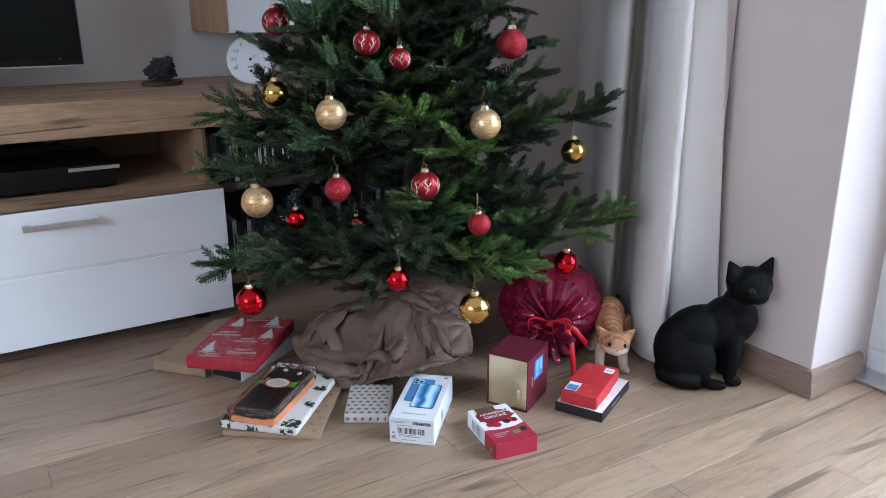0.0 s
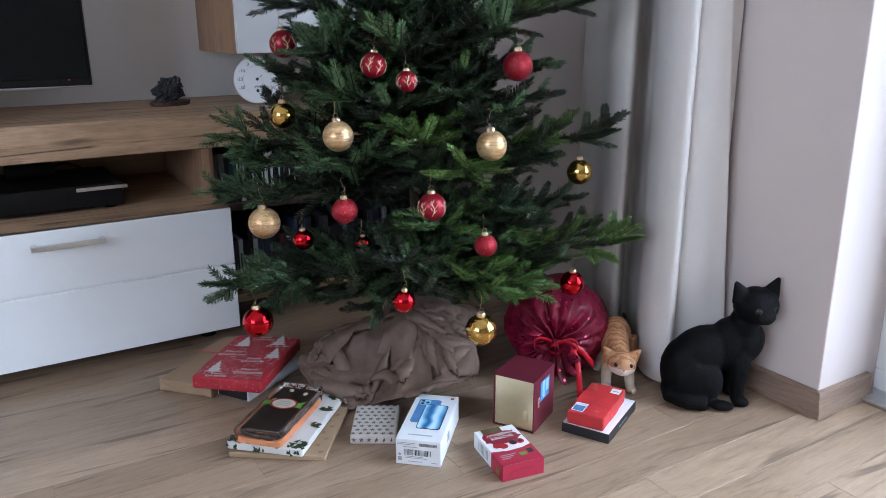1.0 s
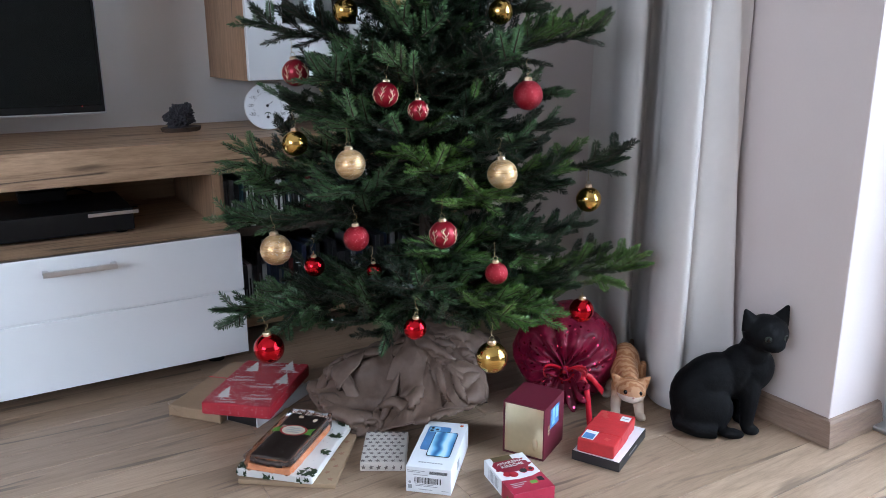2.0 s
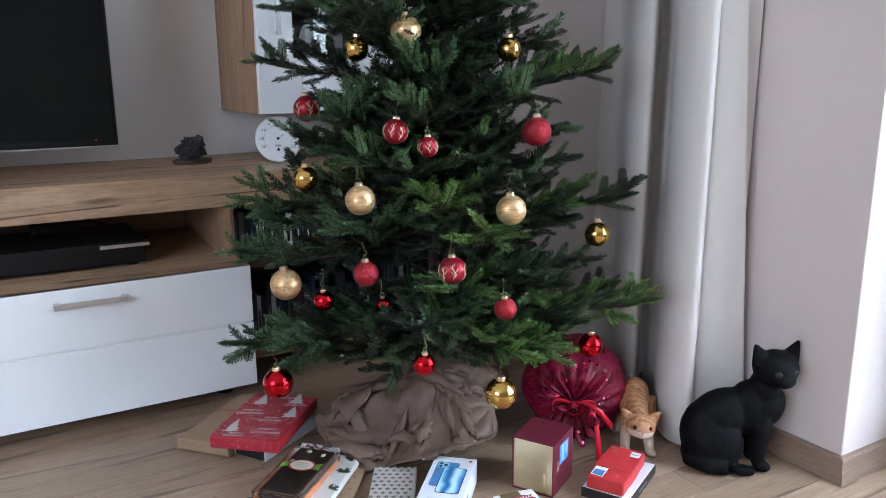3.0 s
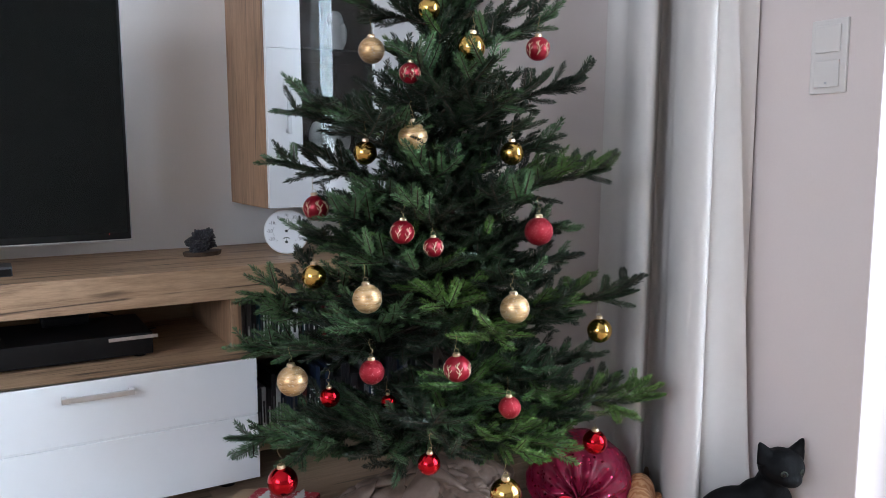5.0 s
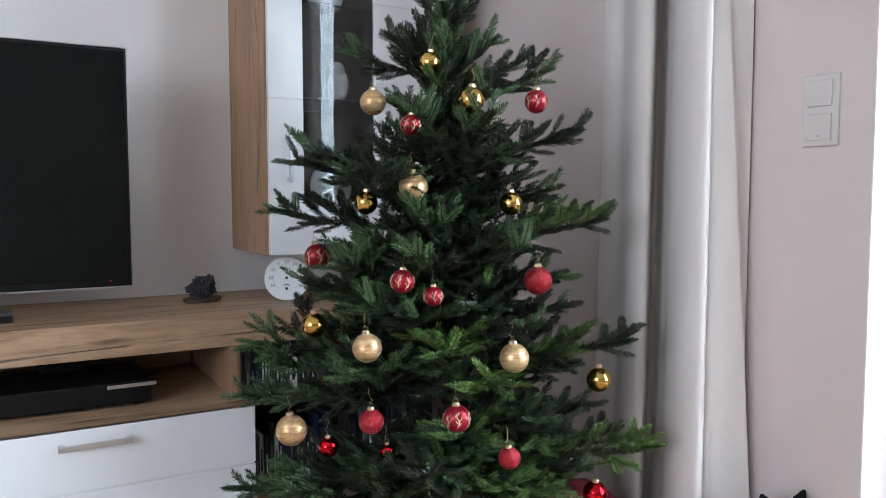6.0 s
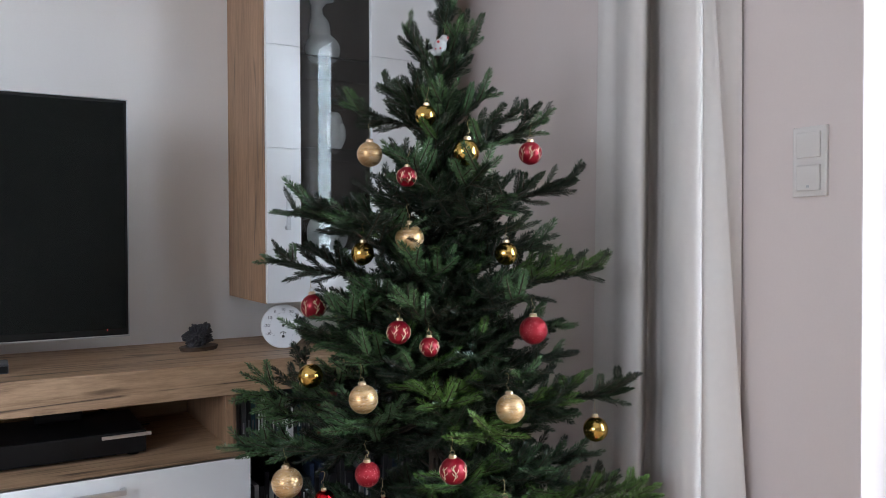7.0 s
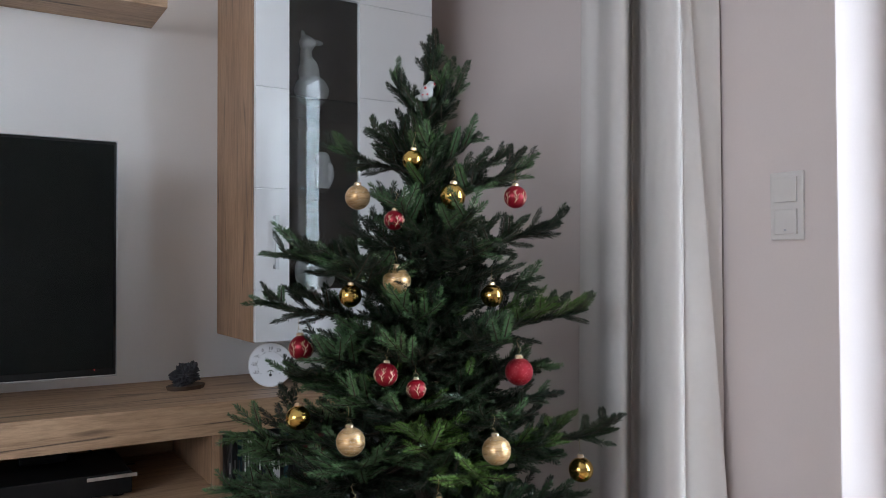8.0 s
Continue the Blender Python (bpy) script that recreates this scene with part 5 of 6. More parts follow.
def fir_shape(bm, x, y, size, z, ang=0.0, mat=0):
    """A little printed fir: ragged tiers."""
    rr = random.Random(int((x + y) * 10000))
    m = Matrix.Translation((x, y, 0)) @ Matrix.Rotation(ang, 4, "Z")
    left, right = [], []
    for i in range(9):
        f = i / 8
        wide = size * 0.36 * (1 - f) + size * 0.02
        left.append((-wide * (1 if i % 2 == 0 else 0.55) * rr.uniform(0.85, 1.1), -size / 2 + size * f))
        right.append((wide * (1 if i % 2 == 0 else 0.55) * rr.uniform(0.85, 1.1), -size / 2 + size * f))
    add_poly(bm, right + [(0, size * 0.55)] + left[::-1], z, z + 0.0003, mat, m)
    add_box(bm, (-size * 0.03, -size * 0.62, z), (size * 0.03, -size * 0.5, z + 0.0003), 0, 2, m, mat)


# kraft parcel, half under the red one
t = thing("kraft_parcel", pose(0.737, 1.945, 0, 0, 0, -49), "flat parcel in plain brown kraft paper on the floor", "present")
part("packet", parcel_mesh(0.142, 0.268, 0.03, 1, 0.006, 0.0022), KRAFT, t)
part("flap", wrap_folds(0.14, 0.268, 0.03), KRAFT, t)
bm = bmesh.new()
add_strip(bm, [(-0.07, 0.03, 0.031), (-0.03, 0.028, 0.034), (0.02, 0.03, 0.033)], (0, 1, 0), 0.004)
part("ribbon", bm, RIBBON_RED, t, "narrow red ribbon")

# box with a black spine
t = thing("slim_case", pose(0.803, 1.831, 0, 0, 0, -57), "white slim case with a black spine lying under the red present", "case")
bm = bmesh.new()
add_box(bm, (-0.045, -0.092, 0), (0.045, 0.115, 0.0022), 0.001)
add_box(bm, (-0.045, -0.092, 0.0287), (0.045, 0.095, 0.032), 0.001)
add_box(bm, (0.041, -0.094, 0.0), (0.045, 0.115, 0.032), 0.001)
add_box(bm, (-0.045, -0.094, 0.0), (-0.0415, 0.095, 0.032), 0.001)
part("cover", bm, CARD_WHITE, t)
part("spine", box((-0.041, -0.0965, 0.0025), (0.0405, 0.092, 0.0283), 0.002), CARD_BLACK, t, "black ribbed spine")

# red present with white firs and lettering
t = thing("red_present", pose(0.787, 1.847, 0.0335, 0, 0, -42), "red wrapped present with white firs and Christmas lettering", "present")
part("packet", parcel_mesh(0.168, 0.248, 0.031, 2, 0.006, 0.0014), RED_PAPER, t)
bm = bmesh.new()
for x, y in ((-0.05, -0.065), (0.055, 0.03), (-0.045, 0.085), (0.04, 0.105)):
    fir_shape(bm, x, y, 0.058, 0.0312, radians(8))
rr = random.Random(3)
for _ in range(420):
    x, y = rr.uniform(-0.08, 0.08), rr.uniform(-0.12, 0.12)
    add_disc(bm, 0.0012, 0.0012, 0.0312, 0.0315, 6, Matrix.Translation((x, y, 0)))
for _ in range(28):
    x, z = rr.uniform(-0.08, 0.08), rr.uniform(0.003, 0.028)
    add_disc(bm, 0.0009, 0.0009, 0.0, 0.0004, 6, pose(x, -0.1252, z, 90, 0, 0))
for _ in range(40):
    y, z = rr.uniform(-0.12, 0.12), rr.uniform(0.003, 0.028)
    add_disc(bm, 0.0009, 0.0009, 0.0, 0.0004, 6, pose(0.0853, y, z, 0, 90, 0))
part("white_pattern", bm, PAPER_WHITE, t, "white printed firs and dots", kind="stuff")
for x, y, s in ((0.035, -0.078, 0.017), (-0.045, 0.012, 0.017), (0.045, 0.074, 0.014), (-0.03, -0.108, 0.012), (0.02, -0.018, 0.014), (-0.005, 0.108, 0.014)):
    part("lettering", text_bmesh("Merry\nChristmas", s, pose(x, y, 0.0314, 0, 0, 8)), PAPER_WHITE, t, "white greeting lettering")

# flat kraft parcel with pale stars
t = thing("kraft_present", pose(0.814, 1.601, 0, 0, 0, -37), "thin flat present in star-printed kraft paper", "present")
part("packet", parcel_mesh(0.198, 0.315, 0.011, 3, 0.003, 0.0012), KRAFT, t)
bm = bmesh.new()
for i in range(12):
    add_poly(bm, star(0.007), 0.0112, 0.0115, 0, pose(0.085 - 0.012 * (i % 2), -0.14 + 0.025 * i, 0, 0, 0, i * 25))
part("star_print", bm, surface("faded_copper_print", (0.30, 0.15, 0.09), 0.6), t, "faded copper stars", kind="stuff")

# white present with printed firs along its edges
t = thing("white_present", pose(0.781, 1.574, 0.0125, 0, 0, -44), "white wrapped present printed with green firs", "present")
part("packet", parcel_mesh(0.163, 0.236, 0.018, 4, 0.005, 0.0014), PAPER_WHITE, t)
bm = bmesh.new()
rr = random.Random(8)
for cx, cy, many, wide in ((-0.07, -0.105, 9, 0.014), (0.066, -0.1, 14, 0.018), (-0.012, -0.112, 9, 0.016), (0.07, -0.02, 7, 0.012), (0.068, 0.05, 6, 0.012), (0.066, 0.105, 10, 0.016), (-0.068, 0.02, 6, 0.012)):
    for _ in range(2 * many):
        x, y = cx + rr.uniform(-wide, wide), cy + rr.uniform(-wide, wide) * 0.7
        fir_shape(bm, max(-0.077, min(0.077, x)), max(-0.113, min(0.113, y)), rr.uniform(0.009, 0.015), 0.0185 + 0.0001 * rr.random(), rr.uniform(-1.2, 1.2))
for cx, many in ((-0.07, 5), (-0.012, 7), (0.064, 8)):
    for _ in range(many):
        add_poly(bm, [(-0.003, 0), (0.003, 0), (0.0, 0.009)], 0.0, 0.0004, 0, pose(cx + rr.uniform(-0.014, 0.012), -0.1186, rr.uniform(0.001, 0.008), 90, 0, 0) @ Matrix.Rotation(rr.uniform(-0.8, 0.8), 4, "Z"))
part("fir_print", bm, FIR_PRINT, t, "dark green printed firs", kind="stuff")
bm = bmesh.new()
for _ in range(70):
    add_disc(bm, 0.0008, 0.0008, 0.0182, 0.0185, 6, Matrix.Translation((rr.uniform(-0.078, 0.078), rr.uniform(-0.08, 0.112), 0)))
part("dot_print", bm, GREY_PRINT, t, "small grey dots", kind="stuff")

# cake in clear film
t = thing("wrapped_cake", pose(0.761, 1.556, 0.0318, 0, 0, -47), "dark glazed cake on an orange tray in clear film", "cake")
part("tray", parcel_mesh(0.088, 0.192, 0.016, 5, 0.002, 0.0006), ORANGE_CARD, t, "orange card tray")
bm = box((-0.042, -0.093, 0.0165), (0.042, 0.093, 0.031), 0.005, 3)
bmesh.ops.subdivide_edges(bm, edges=[e for e in bm.edges if e.calc_length() > 0.02], cuts=7, use_grid_fill=True)
for v in bm.verts:
    v.co += noise.noise_vector(v.co * 45) * 0.0015 + Vector((0, 0, -0.002 * max(0, math.cos(v.co.x * 150)) if v.co.z > 0.028 else 0))
part("cake", bm, CHOC, t, "dark chocolate glazed cake", True)
bm = bmesh.new()
for x, y in ((-0.012, 0.078), (0.024, 0.07), (-0.03, 0.03)):
    add_ball(bm, (x, y, 0.031), (0.007, 0.005, 0.003), Matrix.Rotation(x * 60, 4, "Z"), 12, 8)
part("almond", bm, surface("pale_almond", (0.55, 0.42, 0.3), 0.5), t, "pale almonds", kind="stuff")
bm = bmesh.new()
add_poly(bm, [(-0.044, 0.016), (-0.03, 0.026), (0.03, 0.026), (0.044, 0.034), (0.04, 0.02), (0.044, 0.004), (0.03, 0.006), (-0.03, 0.006), (-0.044, 0.0)], 0.0345, 0.0349)
lab = part("sticker", bm, GREEN_PRINT, t, "round green and red paper sticker")
bm = bmesh.new()
add_disc(bm, 0.0265, 0.0265, 0.035, 0.0354, 36, pose(0, 0.016, 0) @ Matrix.Diagonal((1.15, 0.85, 1, 1)))
part("sticker_ring", bm, surface("red_sticker_print", (0.34, 0.03, 0.03), 0.5), lab)
bm = bmesh.new()
add_disc(bm, 0.022, 0.022, 0.0355, 0.0358, 36, pose(0, 0.016, 0) @ Matrix.Diagonal((1.15, 0.85, 1, 1)))
part("sticker_middle", bm, surface("cream_print", (0.62, 0.55, 0.42), 0.5), lab)
bm = bmesh.new()
for i, wdt in enumerate((0.026, 0.034, 0.03)):
    add_box(bm, (-wdt / 2, 0.022 - 0.008 * i, 0.0359), (wdt / 2, 0.0255 - 0.008 * i, 0.0361))
part("print_bars", bm, GREY_PRINT, lab, kind="stuff")
bm = box((-0.049, -0.107, -0.0002), (0.049, 0.106, 0.036), 0.006, 3)
bmesh.ops.subdivide_edges(bm, edges=[e for e in bm.edges if e.calc_length() > 0.02], cuts=12, use_grid_fill=True)
for v in bm.verts:
    e = abs(v.co.y) / 0.107
    if e > 0.9:
        v.co.z = 0.012 + (v.co.z - 0.012) * 0.55
    v.co += noise.noise_vector(v.co * 60 + Vector((9, 1, 4))) * (0.0012 + 0.004 * max(0, e - 0.85) * 6)
    v.co.z = max(v.co.z, 0.0003) if v.co.z < 0.02 else max(v.co.z, 0.0362)
wrap = part("film_wrap", bm, FILM, t, "crinkled clear film", True)
wrap.visible_shadow = False

# star-patterned packet
t = thing("star_present", pose(0.942, 1.480, 0, 0, 0, -32), "small cream present printed with grey stars", "present")
part("packet", parcel_mesh(0.094, 0.132, 0.022, 6, 0.005, 0.0014), surface("cream_gift_paper", (0.62, 0.57, 0.52), 0.6, 0, 0.05, 20, 0.15, 50), t)
bm = bmesh.new()
for j in range(9):
    for i in range(6):
        x, y = -0.041 + 0.0155 * i + (0.0075 if j % 2 else 0), -0.06 + 0.015 * j
        if abs(x) < 0.043:
            add_poly(bm, star(0.0062), 0.0222, 0.0225, 0, pose(x, y, 0, 0, 0, 7 * (i - j)))
for i in range(6):
    add_poly(bm, star(0.0058), 0.0, 0.0005, 0, pose(-0.039 + 0.0155 * i, -0.0672, 0.011, 90, 0, 12 * i))
part("star_print", bm, surface("grey_star_print", (0.17, 0.14, 0.13), 0.5), t, "dark grey stars", kind="stuff")


def phone_box():
    w, l, h = 0.09, 0.192, 0.055
    t = thing("phone_box", pose(1.013, 1.377, 0, 0, 0, -43), "white cardboard phone box with a blue picture on its lid", "box")
    part("lid", box((-w / 2, -l / 2, 0.0), (w / 2, l / 2, h), 0.0012, 2), CARD_WHITE, t)

    def plate(name, mats, lo, hi, z, r=0.004, parent=t, label=""):
        bm = bmesh.new()
        pts = []
        for cx, cy, a0 in ((hi[0] - r, hi[1] - r, 0), (lo[0] + r, hi[1] - r, 90), (lo[0] + r, lo[1] + r, 180), (hi[0] - r, lo[1] + r, 270)):
            pts += [(cx + r * math.cos(radians(a0 + k * 22.5)), cy + r * math.sin(radians(a0 + k * 22.5))) for k in range(5)]
        add_poly(bm, pts, z, z + 0.0003)
        return part(name, bm, mats, parent, label)

    z = h + 0.0001
    back = plate("phone_picture", BLUE_PRINT, (-0.034, -0.028), (0.014, 0.072), z, 0.006, t, "printed blue phone back")
    plate("camera_picture", LIGHT_BLUE, (-0.031, 0.046), (-0.008, 0.069), z + 0.0004, 0.005, back)
    bm = bmesh.new()
    for x, y in ((-0.025, 0.063), (-0.0145, 0.0575), (-0.025, 0.052)):
        add_disc(bm, 0.0038, 0.0038, z + 0.0008, z + 0.0011, 18, Matrix.Translation((x, y, 0)))
    part("lens_picture", bm, INK, back, kind="stuff")
    front = plate("phone_picture", INK, (-0.016, -0.052), (0.033, 0.05), z + 0.0006, 0.006, t, "printed phone with a blue wave")
    n = Nodes("blue_wave_print")
    v = n.coords()
    wv = n.add("ShaderNodeTexWave", Scale=9.0, Distortion=7.0, Detail=2.0)
    n.link(v, wv.inputs["Vector"])
    n.base(n.ramp(wv.outputs["Fac"], (0.0, (0.03, 0.14, 0.36)), (0.5, (0.22, 0.55, 0.8)), (0.9, (0.62, 0.82, 0.92))))
    n.set(Roughness=0.3)
    plate("screen_picture", n.m, (-0.0145, -0.05), (0.0315, 0.048), z + 0.001, 0.005, front)
    bm = bmesh.new()
    for i in range(9):
        add_box(bm, (-0.024 + 0.0055 * i, -0.078, z), (-0.0198 + 0.0055 * i, -0.0745, z + 0.0003))
    part("print_bars", bm, GREY_PRINT, t, kind="stuff")
    bm = bmesh.new()
    add_box(bm, (0.03, 0.08, z), (0.037, 0.087, z + 0.0003))
    part("orange_mark", bm, surface("orange_red_print", (0.6, 0.1, 0.03), 0.5), t, "small orange mark")
    bm = bmesh.new()
    yf = -l / 2 - 0.0004
    rr = random.Random(2)
    x = -0.028
    while x < 0.026:
        wd = rr.choice((0.0006, 0.0009, 0.0016))
        add_box(bm, (x, yf, 0.021), (x + wd, yf + 0.0003, 0.0335))
        x += wd + rr.choice((0.0007, 0.0011, 0.0016))
    x = 0.002
    while x < 0.038:
        wd = rr.choice((0.0004, 0.0007))
        add_box(bm, (x, yf, 0.042), (x + wd, yf + 0.0003, 0.0485))
        x += wd + 0.0006
    part("bar_code", bm, INK, t, "black bar code", kind="stuff")
    bm = bmesh.new()
    for zz, x0, x1 in ((0.0465, -0.042, -0.006), (0.0435, -0.042, -0.016), (0.038, -0.03, -0.0), (0.0175, -0.026, 0.01), (0.0145, -0.026, 0.018), (0.007, -0.02, 0.008), (0.007, 0.026, 0.04)):
        add_box(bm, (x0, yf, zz), (x1, yf + 0.0003, zz + 0.0012))
    add_box(bm, (-0.041, yf, 0.008), (-0.033, yf + 0.0003, 0.016))
    add_disc(bm, 0.0028, 0.0028, 0, 0.0003, 14, pose(-0.037, yf + 0.0003, 0.0215, 90, 0, 0))
    part("print_bars", bm, GREY_PRINT, t, "grey small print", kind="stuff")
    bm = bmesh.new()
    xs = w / 2 + 0.0001
    add_box(bm, (xs, -0.03, 0.018), (xs + 0.0003, -0.01, 0.036))
    part("side_print", bm, GREY_PRINT, t)


phone_box()


def maroon_box():
    w, l, h = 0.094, 0.11, 0.118
    t = thing("maroon_gift_box", pose(1.237, 1.350, 0, 0, 0, -61), "maroon card gift box with a golden front", "box")
    k = 0.0025
    bm = bmesh.new()
    add_box(bm, (-w / 2, -l / 2, 0), (w / 2, l / 2, k), 0.0006)
    add_box(bm, (-w / 2, -l / 2, h - k), (w / 2, l / 2, h), 0.0006)
    add_box(bm, (-w / 2, -l / 2, k), (-w / 2 + k, l / 2, h - k), 0.0006)
    add_box(bm, (w / 2 - k, -l / 2, k), (w / 2, l / 2, h - k), 0.0006)
    add_box(bm, (-w / 2 + k, l / 2 - k, k), (w / 2 - k, l / 2, h - k))
    part("shell", bm, MAROON_CARD, t)
    bm = box((-w / 2 + k, -l / 2 + 0.003, k), (w / 2 - k, -l / 2 + 0.02, h - k), 0.0015, 2)
    part("gold_front", bm, GOLD_FOIL, t, "pale gold front with a dented thumb mark")
    bm = bmesh.new()
    add_ball(bm, (0.026, -l / 2 + 0.004, 0.032), (0.007, 0.003, 0.016))
    part("thumb_tab", bm, GOLD_FOIL, t, "", True)
    x = w / 2 + 0.0002
    pic = part("side_picture", box((x, -0.022, 0.06), (x + 0.0004, 0.026, 0.104)), BLUE_PRINT, t, "small blue printed picture")
    bm = bmesh.new()
    add_box(bm, (x + 0.0004, -0.012, 0.066), (x + 0.0008, 0.0, 0.102))
    add_box(bm, (x + 0.0004, 0.006, 0.074), (x + 0.0008, 0.02, 0.1))
    part("picture_detail", bm, LIGHT_BLUE, pic, kind="stuff")
    bm = bmesh.new()
    for i in range(3):
        add_box(bm, (x, -0.034, 0.05 + 0.008 * i), (x + 0.0004, -0.026, 0.056 + 0.008 * i))
    part("side_print", bm, KRAFT, t, "tiny pale symbols", kind="stuff")


maroon_box()


def tea_box():
    w, l, h = 0.086, 0.136, 0.034
    t = thing("tea_box", pose(1.108, 1.231, 0, 0, 0, -10), "cherry tea carton in white and cerise lying flat", "tea box")
    part("carton", box((-w / 2, -l / 2, 0.0), (w / 2, l / 2, h), 0.001, 2), CARD_WHITE, t)
    z = h + 0.0001
    bm = bmesh.new()
    edge = [(-w / 2, -l / 2), (w / 2, -l / 2), (w / 2, -0.012), (0.02, -0.02), (-0.01, -0.022), (-w / 2, -0.016)]
    add_poly(bm, edge, z, z + 0.0003)
    add_box(bm, (-w / 2, -l / 2 - 0.0005, 0.0004), (w / 2, -l / 2 - 0.0001, h))
    add_box(bm, (-w / 2 - 0.0005, -l / 2, 0.0004), (-w / 2 - 0.0001, -0.016, h))
    add_box(bm, (w / 2 + 0.0001, -l / 2, 0.0004), (w / 2 + 0.0005, l / 2 - 0.02, h))
    part("cerise_print", bm, CERISE, t, "cerise lower part")
    bm = bmesh.new()
    rr = random.Random(4)
    blot = [((0.03 + 0.012 * rr.random()) * math.cos(a) * 1.05, 0.03 + (0.02 + 0.012 * rr.random()) * math.sin(a)) for a in np.linspace(0, 2 * math.pi, 29)[:-1]]
    add_poly(bm, blot, z, z + 0.0002)
    part("splash_print", bm, RED_GLITTER_PRINT, t, "dark red splash")
    bm = bmesh.new()
    add_poly(bm, [(-0.03, 0.05), (0.012, 0.05), (0.012, l / 2), (-0.03, l / 2)], z + 0.0003, z + 0.0005)
    part("olive_print", bm, OLIVE_PRINT, t)
    part("lettering", text_bmesh("AMARENA\nKIRSCHE", 0.0125, pose(0, 0.034, z + 0.0006, 0, 0, 2)), PAPER_WHITE, t, "white lettering")
    bm = bmesh.new()
    for x, y, r in ((-0.012, -0.004, 0.0095), (0.012, 0.002, 0.0085), (0.027, 0.003, 0.009), (-0.024, 0.0, 0.008)):
        add_disc(bm, r, r, z + 0.0006, z + 0.0009, 22, Matrix.Translation((x, y, 0)))
    part("cherry_print", bm, RED_PAPER, t, "printed red cherries", kind="stuff")
    bm = bmesh.new()
    add_disc(bm, 0.004, 0.004, z + 0.001, z + 0.0012, 16, Matrix.Translation((0.028, 0.003, 0)))
    add_disc(bm, 0.0075, 0.0075, z + 0.001, z + 0.0012, 16, Matrix.Translation((0.012, 0.002, 0)))
    add_box(bm, (0.024, -0.042, z + 0.0004), (0.036, -0.028, z + 0.0007))
    part("dark_print", bm, INK, t, kind="stuff")
    bm = bmesh.new()
    add_box(bm, (0.006, -0.046, z + 0.0004), (0.02, -0.036, z + 0.0007))
    add_box(bm, (-w / 2 - 0.0009, -0.052, 0.006), (-w / 2 - 0.0005, -0.04, 0.016))
    part("green_mark", bm, GREEN_PRINT, t, "small green mark", kind="stuff")
    bm = bmesh.new()
    for i in range(3):
        add_box(bm, (-0.034, -0.036 - 0.006 * i, z + 0.0004), (0.0 - 0.008 * i, -0.034 - 0.006 * i, z + 0.0007))
    for i in range(8):
        add_box(bm, (-w / 2 - 0.0006, 0.0 + 0.006 * i, 0.006), (-w / 2 - 0.0001, 0.0022 + 0.006 * i, 0.028))
    part("print_bars", bm, GREY_PRINT, t, "grey small print", kind="stuff")
    bm = bmesh.new()
    add_poly(bm, [(-0.036, 0.004), (0.036, 0.004), (0.022, 0.02), (-0.022, 0.02)], 0, 0.0006, 0, pose(0, -l / 2 - 0.0005, 0, 90, 0, 0))
    part("end_flap", bm, CERISE, t, "glued end flap")


tea_box()

# black game box and the red packet on it
t = thing("black_box", pose(1.370, 1.253, 0, 0, 0, -63), "flat black box with a white lid lining", "box")
part("body", box((-0.052, -0.086, 0), (0.052, 0.086, 0.021), 0.001), CARD_BLACK, t)
part("lid_print", box((-0.0505, -0.0845, 0.0211), (0.0505, 0.0845, 0.0216)), CARD_WHITE, t, "white printed lid")
bm = bmesh.new()
for i, wd in enumerate((0.004, 0.004, 0.003, 0.004, 0.004, 0.002, 0.004, 0.004, 0.004)):
    add_box(bm, (0.0521, -0.025 + 0.0055 * i, 0.0085), (0.0524, -0.025 + 0.0055 * i + wd, 0.0125))
part("print_bars", bm, GREY_PRINT, t, kind="stuff")

t = thing("red_packet", pose(1.361, 1.253, 0.0222, 0, 0, -61), "bright red wrapped packet with two white labels", "present")
bm = parcel_mesh(0.078, 0.152, 0.03, 9, 0.004, 0.0016)
part("packet", bm, RED_TISSUE, t)
part("fold", parcel_mesh(0.0795, 0.06, 0.0312, 10, 0.003, 0.001), RED_TISSUE, t, "overlapping fold")
bm = bmesh.new()
rr = random.Random(6)
for _ in range(9):
    x, y = rr.uniform(-0.028, 0.028), rr.choice((-1, 1)) * rr.uniform(0.04, 0.066)
    add_poly(bm, star(0.008, 0.6, 4), 0.0301, 0.0303, 0, pose(x, y, 0, 0, 0, rr.uniform(0, 90)))
part("pattern", bm, surface("coral_red_print", (0.56, 0.08, 0.07), 0.5), t, "paler red printed shapes", kind="stuff")
bm = bmesh.new()
lab = part("label", box((-0.034, -0.07, 0.0303), (-0.008, -0.032, 0.0308)), CARD_WHITE, t, "white label with a blue picture")
part("picture", box((-0.032, -0.068, 0.0309), (-0.01, -0.045, 0.0311)), BLUE_PRINT, lab)
lab = part("label", box((0.014, 0.042, 0.0302), (0.034, 0.064, 0.0308)), CARD_WHITE, t, "small white label")
part("print_bars", box((0.017, 0.05, 0.0309), (0.031, 0.054, 0.0311)), GREY_PRINT, lab)


